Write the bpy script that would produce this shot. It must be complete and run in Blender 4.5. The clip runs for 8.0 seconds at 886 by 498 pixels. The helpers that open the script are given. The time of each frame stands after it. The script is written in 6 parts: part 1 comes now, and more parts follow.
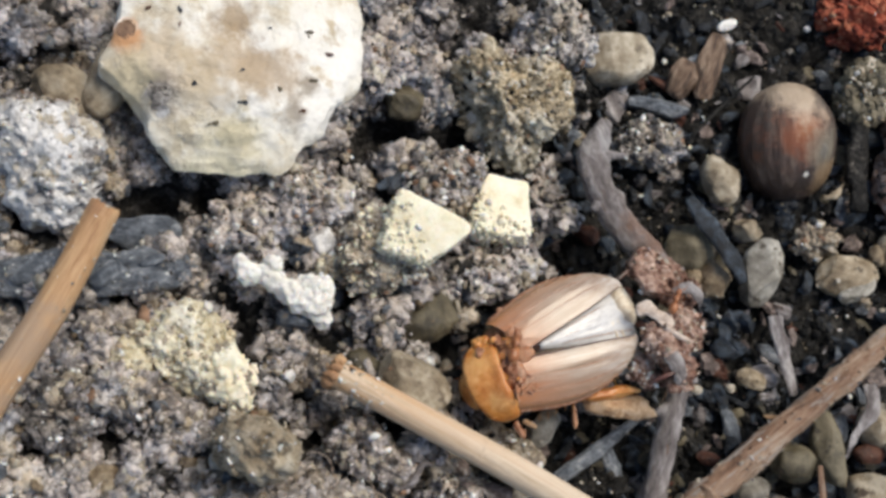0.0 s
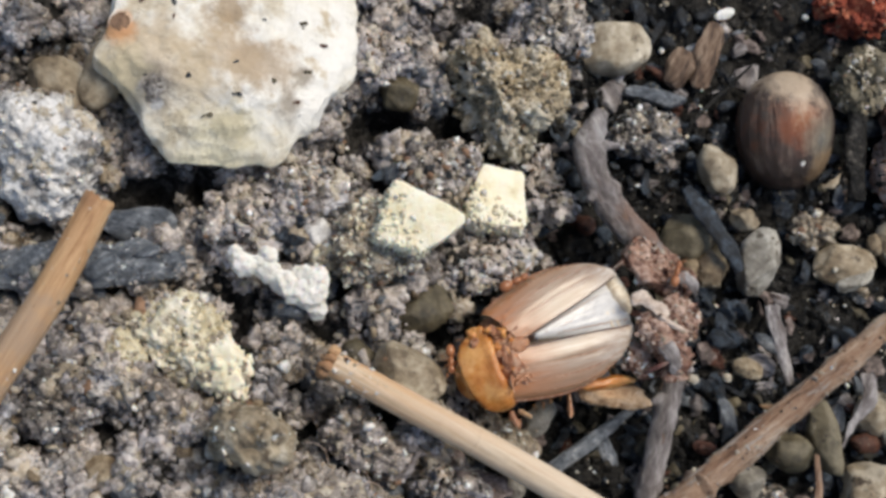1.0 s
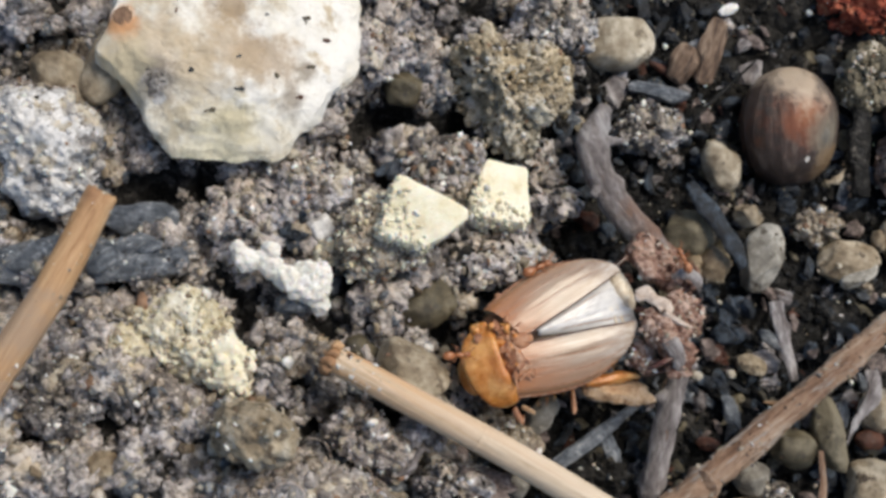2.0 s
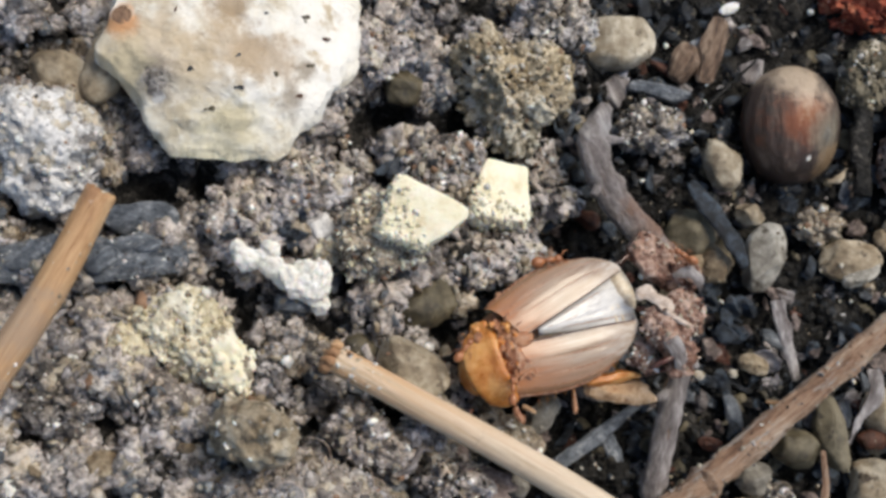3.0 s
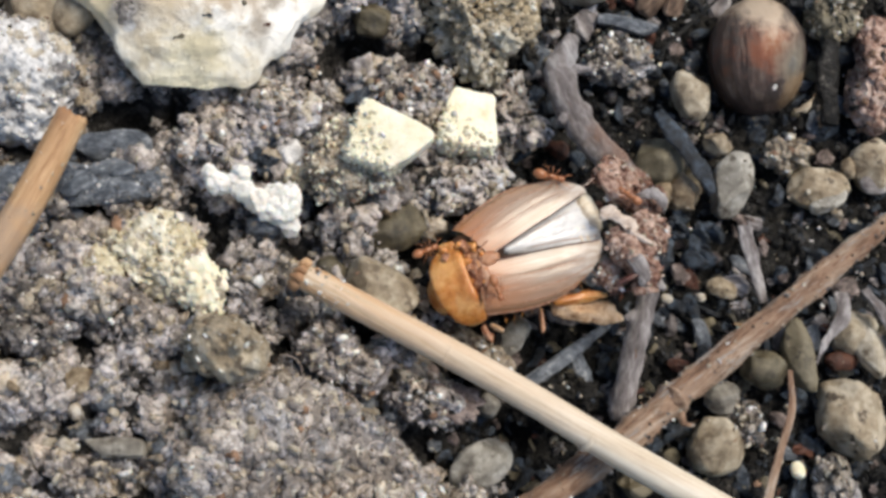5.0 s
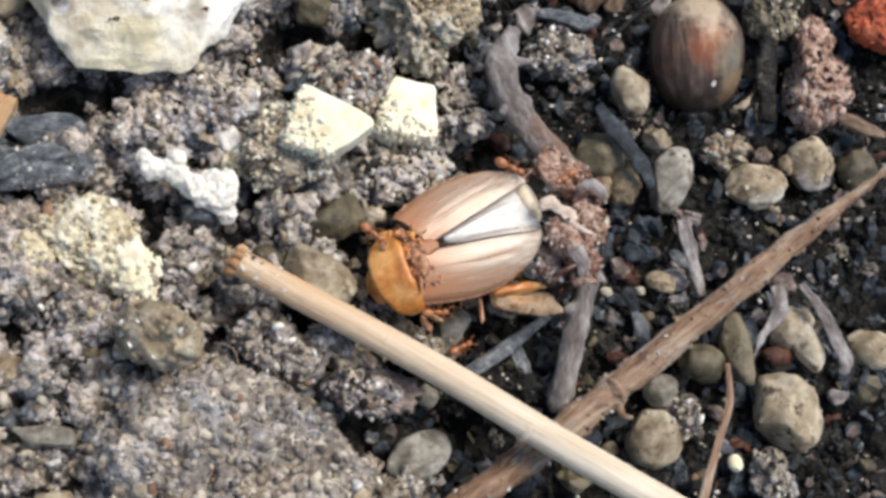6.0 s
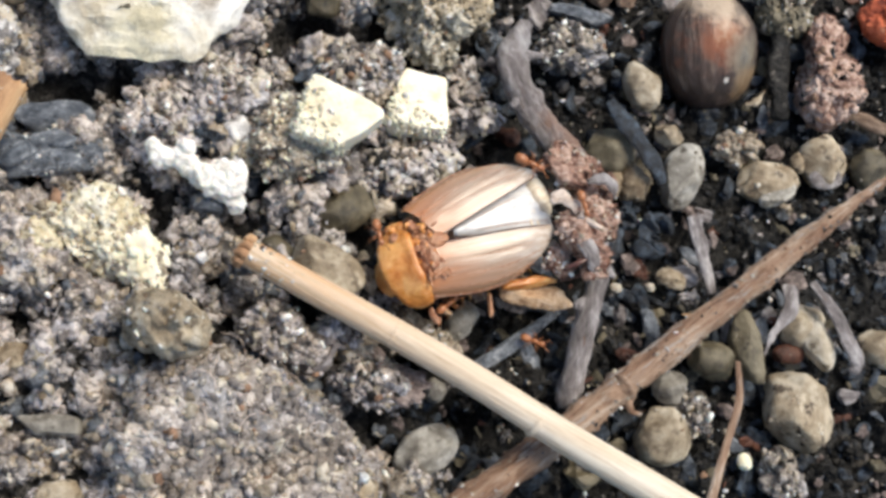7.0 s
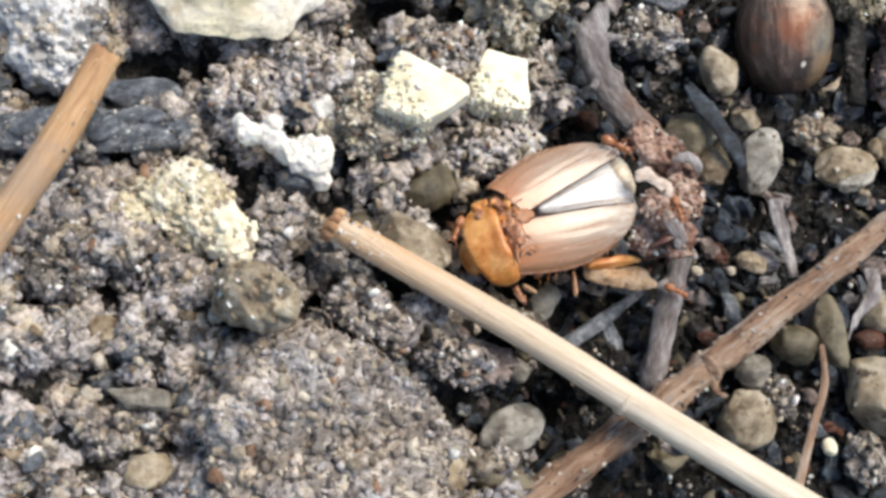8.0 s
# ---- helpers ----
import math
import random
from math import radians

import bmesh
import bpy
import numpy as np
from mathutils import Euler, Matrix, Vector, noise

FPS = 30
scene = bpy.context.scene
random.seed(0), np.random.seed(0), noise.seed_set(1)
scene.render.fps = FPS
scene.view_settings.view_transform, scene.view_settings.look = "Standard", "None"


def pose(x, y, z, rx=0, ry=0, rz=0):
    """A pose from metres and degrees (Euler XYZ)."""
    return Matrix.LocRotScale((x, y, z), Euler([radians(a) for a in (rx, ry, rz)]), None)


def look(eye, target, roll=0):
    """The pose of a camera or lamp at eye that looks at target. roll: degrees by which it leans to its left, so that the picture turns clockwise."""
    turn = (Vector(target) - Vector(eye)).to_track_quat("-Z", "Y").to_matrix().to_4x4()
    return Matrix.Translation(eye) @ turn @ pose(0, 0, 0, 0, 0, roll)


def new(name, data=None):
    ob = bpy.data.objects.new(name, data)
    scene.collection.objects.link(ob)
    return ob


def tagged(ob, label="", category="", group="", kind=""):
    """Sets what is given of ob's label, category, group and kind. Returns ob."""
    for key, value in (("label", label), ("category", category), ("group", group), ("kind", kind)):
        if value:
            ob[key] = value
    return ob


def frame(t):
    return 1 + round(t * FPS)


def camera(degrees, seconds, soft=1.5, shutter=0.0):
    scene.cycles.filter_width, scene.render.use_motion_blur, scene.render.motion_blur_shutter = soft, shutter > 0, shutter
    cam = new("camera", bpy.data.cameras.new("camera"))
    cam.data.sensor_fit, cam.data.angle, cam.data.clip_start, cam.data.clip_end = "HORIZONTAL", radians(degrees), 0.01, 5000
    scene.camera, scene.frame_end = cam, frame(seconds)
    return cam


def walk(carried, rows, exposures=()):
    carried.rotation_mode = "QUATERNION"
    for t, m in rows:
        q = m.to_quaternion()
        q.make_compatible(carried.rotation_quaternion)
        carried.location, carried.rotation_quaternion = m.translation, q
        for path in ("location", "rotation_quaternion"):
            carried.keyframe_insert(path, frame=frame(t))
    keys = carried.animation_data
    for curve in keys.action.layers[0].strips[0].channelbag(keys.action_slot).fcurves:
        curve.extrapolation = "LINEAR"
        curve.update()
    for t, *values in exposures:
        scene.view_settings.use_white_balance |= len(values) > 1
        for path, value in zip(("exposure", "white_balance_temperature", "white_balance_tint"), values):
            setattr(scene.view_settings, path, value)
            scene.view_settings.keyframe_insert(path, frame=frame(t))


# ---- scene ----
cam = camera(41.0, 8.0, soft=3.3)
PATH = [
    (0.0, -0.02006, -0.02157, 0.07438, 15.642, -15.090, 0.000),
    (0.5, -0.01929, -0.02130, 0.07445, 15.360, -14.707, -0.131),
    (1.0, -0.01916, -0.02153, 0.07479, 15.138, -14.587, -0.055),
    (1.5, -0.01925, -0.02155, 0.07466, 14.957, -14.566, -0.006),
    (3.0, -0.01896, -0.02198, 0.07422, 15.311, -14.372, -0.068),
    (3.5, -0.01870, -0.02215, 0.07439, 14.732, -13.988, -0.015),
    (4.0, -0.01853, -0.02236, 0.07437, 14.442, -13.732, 0.082),
    (4.5, -0.01728, -0.02310, 0.07484, 13.849, -13.503, -0.305),
    (4.7, -0.01680, -0.02519, 0.07581, 14.439, -13.499, -0.534),
    (5.8, -0.01555, -0.02829, 0.07440, 15.827, -14.783, -1.265),
    (6.0, -0.01552, -0.02870, 0.07463, 16.119, -16.108, -1.173),
    (6.5, -0.01453, -0.02920, 0.07433, 15.766, -16.778, -0.755),
    (7.0, -0.01565, -0.02926, 0.07387, 16.117, -16.068, -0.479),
    (7.5, -0.01650, -0.03003, 0.07243, 16.180, -15.554, -0.330),
    (8.0, -0.01911, -0.03250, 0.07142, 17.587, -14.916, -0.232),
]
walk(cam, [(t, pose(x, y, z, rx, ry, rz)) for t, x, y, z, rx, ry, rz in PATH],
     [(0.0, 0.28, 7300, 9), (0.6, 0.21, 7300, 9), (1.5, 0.22, 7300, 9), (3.0, 0.27, 7300, 9), (4.5, 0.39, 7300, 9), (6.2, 0.60, 7300, 9), (8.0, 0.73, 7300, 9)])

# ---- light: a bright, hazy sky with a broad soft sun ----
world = bpy.data.worlds.new("sky")
scene.world = world
world.use_nodes = True
SUN_UP, SUN_WAY = radians(64), radians(48)   # height, and bearing from +y towards +x
sky = world.node_tree.nodes.new("ShaderNodeTexSky")
sky.sky_type, sky.sun_disc, sky.sun_elevation, sky.sun_rotation = "NISHITA", False, SUN_UP, SUN_WAY
world.node_tree.links.new(sky.outputs[0], world.node_tree.nodes["Background"].inputs[0])
world.node_tree.nodes["Background"].inputs[1].default_value = 0.12
sun = new("sun", bpy.data.lights.new("sun", "SUN"))
sun.data.energy, sun.data.angle, sun.data.color = 2.6, radians(36), (1.0, 0.95, 0.87)
sun.matrix_world = look((math.sin(SUN_WAY) * math.cos(SUN_UP), math.cos(SUN_WAY) * math.cos(SUN_UP), math.sin(SUN_UP)), (0, 0, 0))

MM = 0.001


# ---- noise on arrays ----
# -- terrain
def lattice(i, j, k, seed):
    h = (i * 374761393 + j * 668265263 + k * 2147483647 + seed * 1274126177) & 0xFFFFFFFF
    h = ((h ^ (h >> 13)) * 1274126177) & 0xFFFFFFFF
    h = ((h ^ (h >> 16)) * 2246822519) & 0xFFFFFFFF
    return ((h ^ (h >> 15)) & 0xFFFF) / 32767.5 - 1.0


def value(p, seed=0):
    """Smooth noise between -1 and 1 for rows of x, y, z."""
    p = np.asarray(p, float)
    base = np.floor(p).astype(np.int64)
    f = p - base
    f = f * f * f * (f * (f * 6 - 15) + 10)
    out = 0
    for a in (0, 1):
        for b in (0, 1):
            for c in (0, 1):
                w = (f[:, 0] if a else 1 - f[:, 0]) * (f[:, 1] if b else 1 - f[:, 1]) * (f[:, 2] if c else 1 - f[:, 2])
                out = out + w * lattice(base[:, 0] + a, base[:, 1] + b, base[:, 2] + c, seed)
    return out


def fbm(p, size, octaves=4, seed=0, gain=0.5):
    p, out, amp = np.asarray(p, float) / size, 0, 1.0
    for n in range(octaves):
        out = out + amp * value(p + 17.3 * n, seed + n)
        p, amp = p * 2.03, amp * gain
    return out


def cells(p, size, seed=0, deep=True):
    """Distance to the nearest of scattered seeds, in cells, and a random number of that seed."""
    q = np.asarray(p, float) / size
    base = np.floor(q).astype(np.int64)
    best, who = np.full(len(q), 9.0), np.zeros(len(q))
    for a in (-1, 0, 1):
        for b in (-1, 0, 1):
            for c in (-1, 0, 1) if deep else (0,):
                i, j, k = base[:, 0] + a, base[:, 1] + b, base[:, 2] + c
                h = lattice(i, j, k, seed)
                d = (i + 0.5 + 0.45 * h - q[:, 0]) ** 2 + (j + 0.5 + 0.45 * lattice(i, j, k, seed + 1) - q[:, 1]) ** 2
                if deep:
                    d = d + (k + 0.5 + 0.45 * lattice(i, j, k, seed + 2) - q[:, 2]) ** 2
                near = d < best
                best, who = np.where(near, d, best), np.where(near, h, who)
    return np.sqrt(best), who * 0.5 + 0.5


def domes(p, size, seed=0, deep=True):
    """Granules packed side by side, 0 in the joints and up to 1 on top."""
    d, who = cells(p, size, seed, deep)
    return np.sqrt(np.clip(1 - (d / 0.78) ** 2, 0, 1)) * (0.35 + 0.65 * who)


def smooth(x):
    x = np.clip(x, 0, 1)
    return x * x * (3 - 2 * x)


def lie(x, y):
    """The broad lie of the soil in mm: a crumbly bank that drops to a lower bed on one side."""
    x, y = np.atleast_1d(np.asarray(x, float)), np.atleast_1d(np.asarray(y, float))
    edge = np.minimum(0.02 * (y + 8) ** 2 - 2.0, 8.0)
    p = np.stack([x, y, 0 * x], 1)
    near = np.exp(-((x - 5) ** 2 + y**2) / 90.0**2)
    return -1.0 - 3.4 * smooth((x - edge) / 8.0) * near + 0.5 * fbm(p, 11.0, 2, 5)
# -- end terrain


def ground(x, y):
    return float(lie(x, y)[0])


# ---- materials ----
TRANSLUCENT = {"soil": 0.25, "sand_grain": 0.5, "quartz_grain": 0.6, "tan_earth": 0.35, "grey_earth": 0.35, "packed_earth": 0.3, "cream_crumb": 0.6, "white_crumb": 0.5, "yellow_crumb": 0.45, "orange_chitin": 0.4}


def material(name, rough=0.8, metal=0.0, coat=0.0):
    m = bpy.data.materials.new(name)
    m.use_nodes = True
    b = m.node_tree.nodes["Principled BSDF"]
    b.inputs["Roughness"].default_value, b.inputs["Metallic"].default_value, b.inputs["Coat Weight"].default_value = rough, metal, coat
    b.inputs["Coat Roughness"].default_value = 0.2
    if name in TRANSLUCENT:
        b.inputs["Subsurface Weight"].default_value, b.inputs["Subsurface Scale"].default_value = TRANSLUCENT[name], 0.10 * MM
        b.inputs["Subsurface Radius"].default_value = (1.0, 0.75, 0.55)
    return m, m.node_tree.nodes, m.node_tree.links, b


def ramp(nodes, stops):
    r = nodes.new("ShaderNodeValToRGB")
    e = r.color_ramp.elements
    while len(e) < len(stops):
        e.new(0.5)
    for q, (at, c) in zip(e, stops):
        q.position, q.color = at, (*c, 1)
    return r


def noise_node(nodes, links, size, detail=6, stretch=(1, 1, 1), roughness=0.6, shift=0.0):
    """Noise whose grain is size mm across."""
    tc, mp, n = nodes.new("ShaderNodeTexCoord"), nodes.new("ShaderNodeMapping"), nodes.new("ShaderNodeTexNoise")
    mp.inputs["Scale"].default_value = stretch
    mp.inputs["Location"].default_value = (shift, shift * 0.7, shift * 1.3)
    n.inputs["Scale"].default_value, n.inputs["Detail"].default_value, n.inputs["Roughness"].default_value = 1000.0 / size, detail, roughness
    links.new(tc.outputs["Object"], mp.inputs[0])
    links.new(mp.outputs[0], n.inputs["Vector"])
    return n


def mix(nodes, links, a, b, fac, kind="MIX"):
    m = nodes.new("ShaderNodeMix")
    m.data_type, m.blend_type = "RGBA", kind
    for sock, v in ((m.inputs["Factor"], fac), (m.inputs[6], a), (m.inputs[7], b)):
        if isinstance(v, (tuple, float, int)):
            sock.default_value = (*v, 1) if isinstance(v, tuple) else v
        else:
            links.new(v, sock)
    return m.outputs[2]


def stony(name, stops, size=1.5, fleck=None, fleck_at=0.62, rough=0.85, bump=0.12, fine=0.25, vary=0.0, island=False, stretch=(1, 1, 1), coat=0.0, rough_var=0.15, bump_size=None, tint=None, grit=0.45):
    """Mottled mineral, wood or earth: a ramp over noise, flecks of a second colour, variation from piece to piece, and fine relief."""
    m, nodes, links, b = material(name, rough, 0.0, coat)
    broad, tiny = noise_node(nodes, links, size, 5, stretch), noise_node(nodes, links, fine, 6, stretch, 0.7, 3.1)
    both = nodes.new("ShaderNodeMath")
    both.operation = "MULTIPLY_ADD"
    both.inputs[1].default_value, both.inputs[2].default_value = grit, 0.0
    links.new(tiny.outputs[0], both.inputs[0])
    add = nodes.new("ShaderNodeMath")
    add.operation = "MULTIPLY_ADD"
    add.inputs[1].default_value = 1.0 - grit
    links.new(broad.outputs[0], add.inputs[0])
    links.new(both.outputs[0], add.inputs[2])
    wide = nodes.new("ShaderNodeMapRange")
    wide.inputs[1].default_value, wide.inputs[2].default_value = 0.34, 0.66
    links.new(add.outputs[0], wide.inputs[0])
    fac = wide.outputs[0]
    if vary:
        if island:
            src = nodes.new("ShaderNodeNewGeometry").outputs["Random Per Island"]
        else:
            src = nodes.new("ShaderNodeObjectInfo").outputs["Random"]
        shift = nodes.new("ShaderNodeMath")
        shift.operation, shift.inputs[1].default_value = "MULTIPLY_ADD", vary
        links.new(src, shift.inputs[0])
        links.new(fac, shift.inputs[2])
        off = nodes.new("ShaderNodeMath")
        off.operation, off.inputs[1].default_value = "SUBTRACT", vary / 2
        links.new(shift.outputs[0], off.inputs[0])
        fac = off.outputs[0]
    r = ramp(nodes, stops)
    links.new(fac, r.inputs[0])
    col = r.outputs[0]
    if fleck:
        spots = noise_node(nodes, links, size * 0.55, 7, stretch, 0.65, 9.7)
        cut = ramp(nodes, [(fleck_at - 0.04, (0, 0, 0)), (fleck_at + 0.04, (1, 1, 1))])
        links.new(spots.outputs[0], cut.inputs[0])
        col = mix(nodes, links, col, fleck, cut.outputs[0])
    for shade, axis, start, end, most in tint or ():
        sep, span, size_of = nodes.new("ShaderNodeSeparateXYZ"), nodes.new("ShaderNodeMapRange"), nodes.new("ShaderNodeMath")
        links.new(nodes.new("ShaderNodeTexCoord").outputs["Object"], sep.inputs[0])
        span.inputs[1].default_value, span.inputs[2].default_value = start * MM, end * MM
        span.inputs[3].default_value, span.inputs[4].default_value = most, 0.0
        size_of.operation = "ABSOLUTE"
        links.new(sep.outputs[axis], size_of.inputs[0])
        links.new(size_of.outputs[0] if axis == 1 else sep.outputs[axis], span.inputs[0])
        loose, lit = nodes.new("ShaderNodeMath"), nodes.new("ShaderNodeMapRange")
        loose.operation = "MULTIPLY"
        lit.inputs[1].default_value, lit.inputs[2].default_value = 0.3, 0.6
        links.new(broad.outputs[0], lit.inputs[0])
        links.new(lit.outputs[0], loose.inputs[1])
        links.new(span.outputs[0], loose.inputs[0])
        col = mix(nodes, links, col, shade, loose.outputs[0])
    links.new(col, b.inputs["Base Color"])
    rr = nodes.new("ShaderNodeMapRange")
    rr.inputs[3].default_value, rr.inputs[4].default_value = rough - rough_var, min(1.0, rough + rough_var)
    links.new(tiny.outputs[0], rr.inputs[0])
    links.new(rr.outputs[0], b.inputs["Roughness"])
    bm = nodes.new("ShaderNodeBump")
    bm.inputs["Strength"].default_value, bm.inputs["Distance"].default_value = 1.0, 2.2 * bump * MM
    if bump_size:
        rel = noise_node(nodes, links, bump_size, 6, stretch, 0.65, 5.5)
        links.new(rel.outputs[0], bm.inputs["Height"])
    else:
        links.new(tiny.outputs[0], bm.inputs["Height"])
    links.new(bm.outputs[0], b.inputs["Normal"])
    return m


def earthy(name, stops, size=0.9, fine=0.32, rough=0.9, vary=0.25, bump=0.16, shine=0.5, spread=1.45, hue=0.0, wet=0.0):
    """Packed granules of differing colour: cells at two sizes, a stain over them, rough relief, a drift of hue, and damp glossy spots."""
    m, nodes, links, b = material(name, rough)
    b.inputs["Specular IOR Level"].default_value = shine
    tc, warp = nodes.new("ShaderNodeTexCoord"), noise_node(nodes, links, size * 1.4, 3)
    bend = nodes.new("ShaderNodeVectorMath")
    bend.operation = "MULTIPLY_ADD"
    bend.inputs[1].default_value = (0.9 * size * MM,) * 3
    links.new(warp.outputs["Color"], bend.inputs[0])
    links.new(tc.outputs["Object"], bend.inputs[2])
    vals, dists = [], []
    for q in (size, fine):
        v = nodes.new("ShaderNodeTexVoronoi")
        v.inputs["Scale"].default_value = 1000.0 / q
        links.new(bend.outputs[0], v.inputs["Vector"])
        sep = nodes.new("ShaderNodeSeparateColor")
        links.new(v.outputs["Color"], sep.inputs[0])
        vals.append(sep.outputs[0])
        dists.append(v.outputs["Distance"])
    stain, tiny = noise_node(nodes, links, size * 5, 4, shift=2.2), noise_node(nodes, links, 0.18, 5, shift=4.4)

    def madd(x, k, y):
        n = nodes.new("ShaderNodeMath")
        n.operation, n.inputs[1].default_value = "MULTIPLY_ADD", k
        links.new(x, n.inputs[0])
        if isinstance(y, float):
            n.inputs[2].default_value = y
        else:
            links.new(y, n.inputs[2])
        return n.outputs[0]

    f = madd(vals[0], 0.34, madd(vals[1], 0.30, madd(stain.outputs[0], 0.55, madd(tiny.outputs[0], 0.6, -0.395))))
    f = madd(nodes.new("ShaderNodeNewGeometry").outputs["Random Per Island"], vary, madd(f, spread, 0.5 - 0.5 * spread - vary / 2))
    r = ramp(nodes, stops)
    links.new(f, r.inputs[0])
    col = r.outputs[0]
    if hue:
        drift = noise_node(nodes, links, 3.2, 4, shift=6.6)
        tone = ramp(nodes, [(0.30, (1.10, 0.97, 0.80)), (0.42, (1.02, 0.98, 0.95)), (0.54, (0.96, 0.975, 1.07)), (0.68, (0.80, 0.94, 1.18))])
        links.new(drift.outputs[0], tone.inputs[0])
        col = mix(nodes, links, col, tone.outputs[0], hue, "MULTIPLY")
    links.new(col, b.inputs["Base Color"])
    if wet:
        damp, gloss = noise_node(nodes, links, 0.9, 5, shift=8.1), nodes.new("ShaderNodeMapRange")
        gloss.inputs[1].default_value, gloss.inputs[2].default_value = 0.47, 0.57
        gloss.inputs[3].default_value, gloss.inputs[4].default_value = rough, wet
        links.new(damp.outputs[0], gloss.inputs[0])
        links.new(gloss.outputs[0], b.inputs["Roughness"])
    h = madd(dists[0], -0.55, madd(dists[1], -0.45, madd(tiny.outputs[0], 0.5, 0.0)))
    bm = nodes.new("ShaderNodeBump")
    bm.inputs["Strength"].default_value, bm.inputs["Distance"].default_value = 1.0, bump * MM
    links.new(h, bm.inputs["Height"])
    links.new(bm.outputs[0], b.inputs["Normal"])
    return m


def stained(m, stains):
    """Stains of their own shape on a thing: (colour, (x, y) in mm of the thing's own space, reach, strength)."""
    nodes, links = m.node_tree.nodes, m.node_tree.links
    b = nodes["Principled BSDF"]
    col = b.inputs["Base Color"].links[0].from_socket
    ragged = noise_node(nodes, links, 2.2, 6, roughness=0.7, shift=12.5)
    for shade, (cx, cy), reach, most in stains:
        tc, off, flat, span = nodes.new("ShaderNodeTexCoord"), nodes.new("ShaderNodeVectorMath"), nodes.new("ShaderNodeVectorMath"), nodes.new("ShaderNodeVectorMath")
        off.operation, flat.operation, span.operation = "SUBTRACT", "MULTIPLY", "LENGTH"
        off.inputs[1].default_value, flat.inputs[1].default_value = (cx * MM, cy * MM, 0), (1000 / reach, 1000 / reach, 0)
        links.new(tc.outputs["Object"], off.inputs[0])
        links.new(off.outputs[0], flat.inputs[0])
        links.new(flat.outputs[0], span.inputs[0])
        edge, fade = nodes.new("ShaderNodeMath"), nodes.new("ShaderNodeMapRange")
        edge.operation, edge.inputs[1].default_value = "MULTIPLY_ADD", 3.2
        links.new(ragged.outputs[0], edge.inputs[0])
        links.new(span.outputs["Value"], edge.inputs[2])
        fade.inputs[1].default_value, fade.inputs[2].default_value, fade.inputs[3].default_value, fade.inputs[4].default_value = 2.0, 2.75, most, 0.0
        links.new(edge.outputs[0], fade.inputs[0])
        col = mix(nodes, links, col, shade, fade.outputs[0])
    links.new(col, b.inputs["Base Color"])
    return m


SOIL = [(0.06, (0.028, 0.025, 0.022)), (0.28, (0.092, 0.083, 0.077)), (0.50, (0.188, 0.172, 0.160)), (0.70, (0.32, 0.298, 0.280)), (0.92, (0.54, 0.51, 0.48))]
M_soil = earthy("soil", SOIL, 0.9, 0.30, 0.55, 0.4, 0.16, hue=0.6, wet=0.2)
M_dark = earthy("black_humus", [(0.2, (0.0025, 0.0025, 0.0025)), (0.5, (0.008, 0.0076, 0.007)), (0.75, (0.024, 0.0225, 0.020)), (1.0, (0.11, 0.10, 0.088))], 0.8, 0.3, 0.75, 0.3, 0.25, 0.25, 1.2, hue=0.5, wet=0.3)
M_sand = stony("sand_grain", [(0.15, (0.16, 0.13, 0.095)), (0.5, (0.33, 0.29, 0.23)), (0.85, (0.56, 0.52, 0.45))], 0.8, None, 0.6, 0.4, 0.03, 0.15, vary=0.5, island=True)
# quartz, whitened so that the small grains also paint in the soil's wet glints
M_quartz_glint = stony("quartz_grain", [(0.25, (0.42, 0.42, 0.42)), (0.7, (0.78, 0.78, 0.76))], 0.8, None, 0.6, 0.12, 0.01, 0.2, vary=0.5, island=True, rough_var=0.08)
M_char = stony("charcoal", [(0.2, (0.004, 0.005, 0.007)), (0.55, (0.013, 0.018, 0.027)), (0.9, (0.070, 0.098, 0.135))], 0.8, None, 0.6, 0.42, 0.08, 0.2, vary=0.35, island=True)
M_tan = earthy("tan_earth", [(0.04, (0.060, 0.046, 0.032)), (0.30, (0.165, 0.132, 0.096)), (0.55, (0.29, 0.243, 0.184)), (0.92, (0.52, 0.465, 0.385))], 0.9, 0.3, 0.5, 0.35, 0.16, hue=0.5, wet=0.2)
# soil sheet under the crumbs, coloured near black to paint shade into the gaps
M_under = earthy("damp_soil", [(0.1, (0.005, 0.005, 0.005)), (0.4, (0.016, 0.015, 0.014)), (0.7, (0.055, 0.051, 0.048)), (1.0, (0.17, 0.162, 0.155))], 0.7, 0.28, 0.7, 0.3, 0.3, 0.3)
M_light = stony("pale_pebble", [(0.0, (0.12, 0.088, 0.056)), (0.3, (0.28, 0.226, 0.158)), (0.6, (0.43, 0.373, 0.285)), (0.95, (0.64, 0.59, 0.50))], 2.2, (0.13, 0.098, 0.065), 0.60, 0.4, 0.09, 0.4, vary=0.4, grit=0.28)
M_pink = earthy("grey_earth", [(0.04, (0.045, 0.039, 0.036)), (0.32, (0.150, 0.134, 0.126)), (0.58, (0.305, 0.278, 0.265)), (0.92, (0.58, 0.54, 0.515))], 0.9, 0.3, 0.48, 0.4, 0.16, hue=0.6, wet=0.18)
M_clodearth = earthy("packed_earth", [(0.04, (0.055, 0.047, 0.042)), (0.28, (0.130, 0.114, 0.102)), (0.5, (0.215, 0.190, 0.170)), (0.75, (0.335, 0.303, 0.274)), (0.95, (0.56, 0.52, 0.48))], 1.1, 0.38, 0.55, 0.3, 0.22, spread=1.2, hue=0.6, wet=0.2)
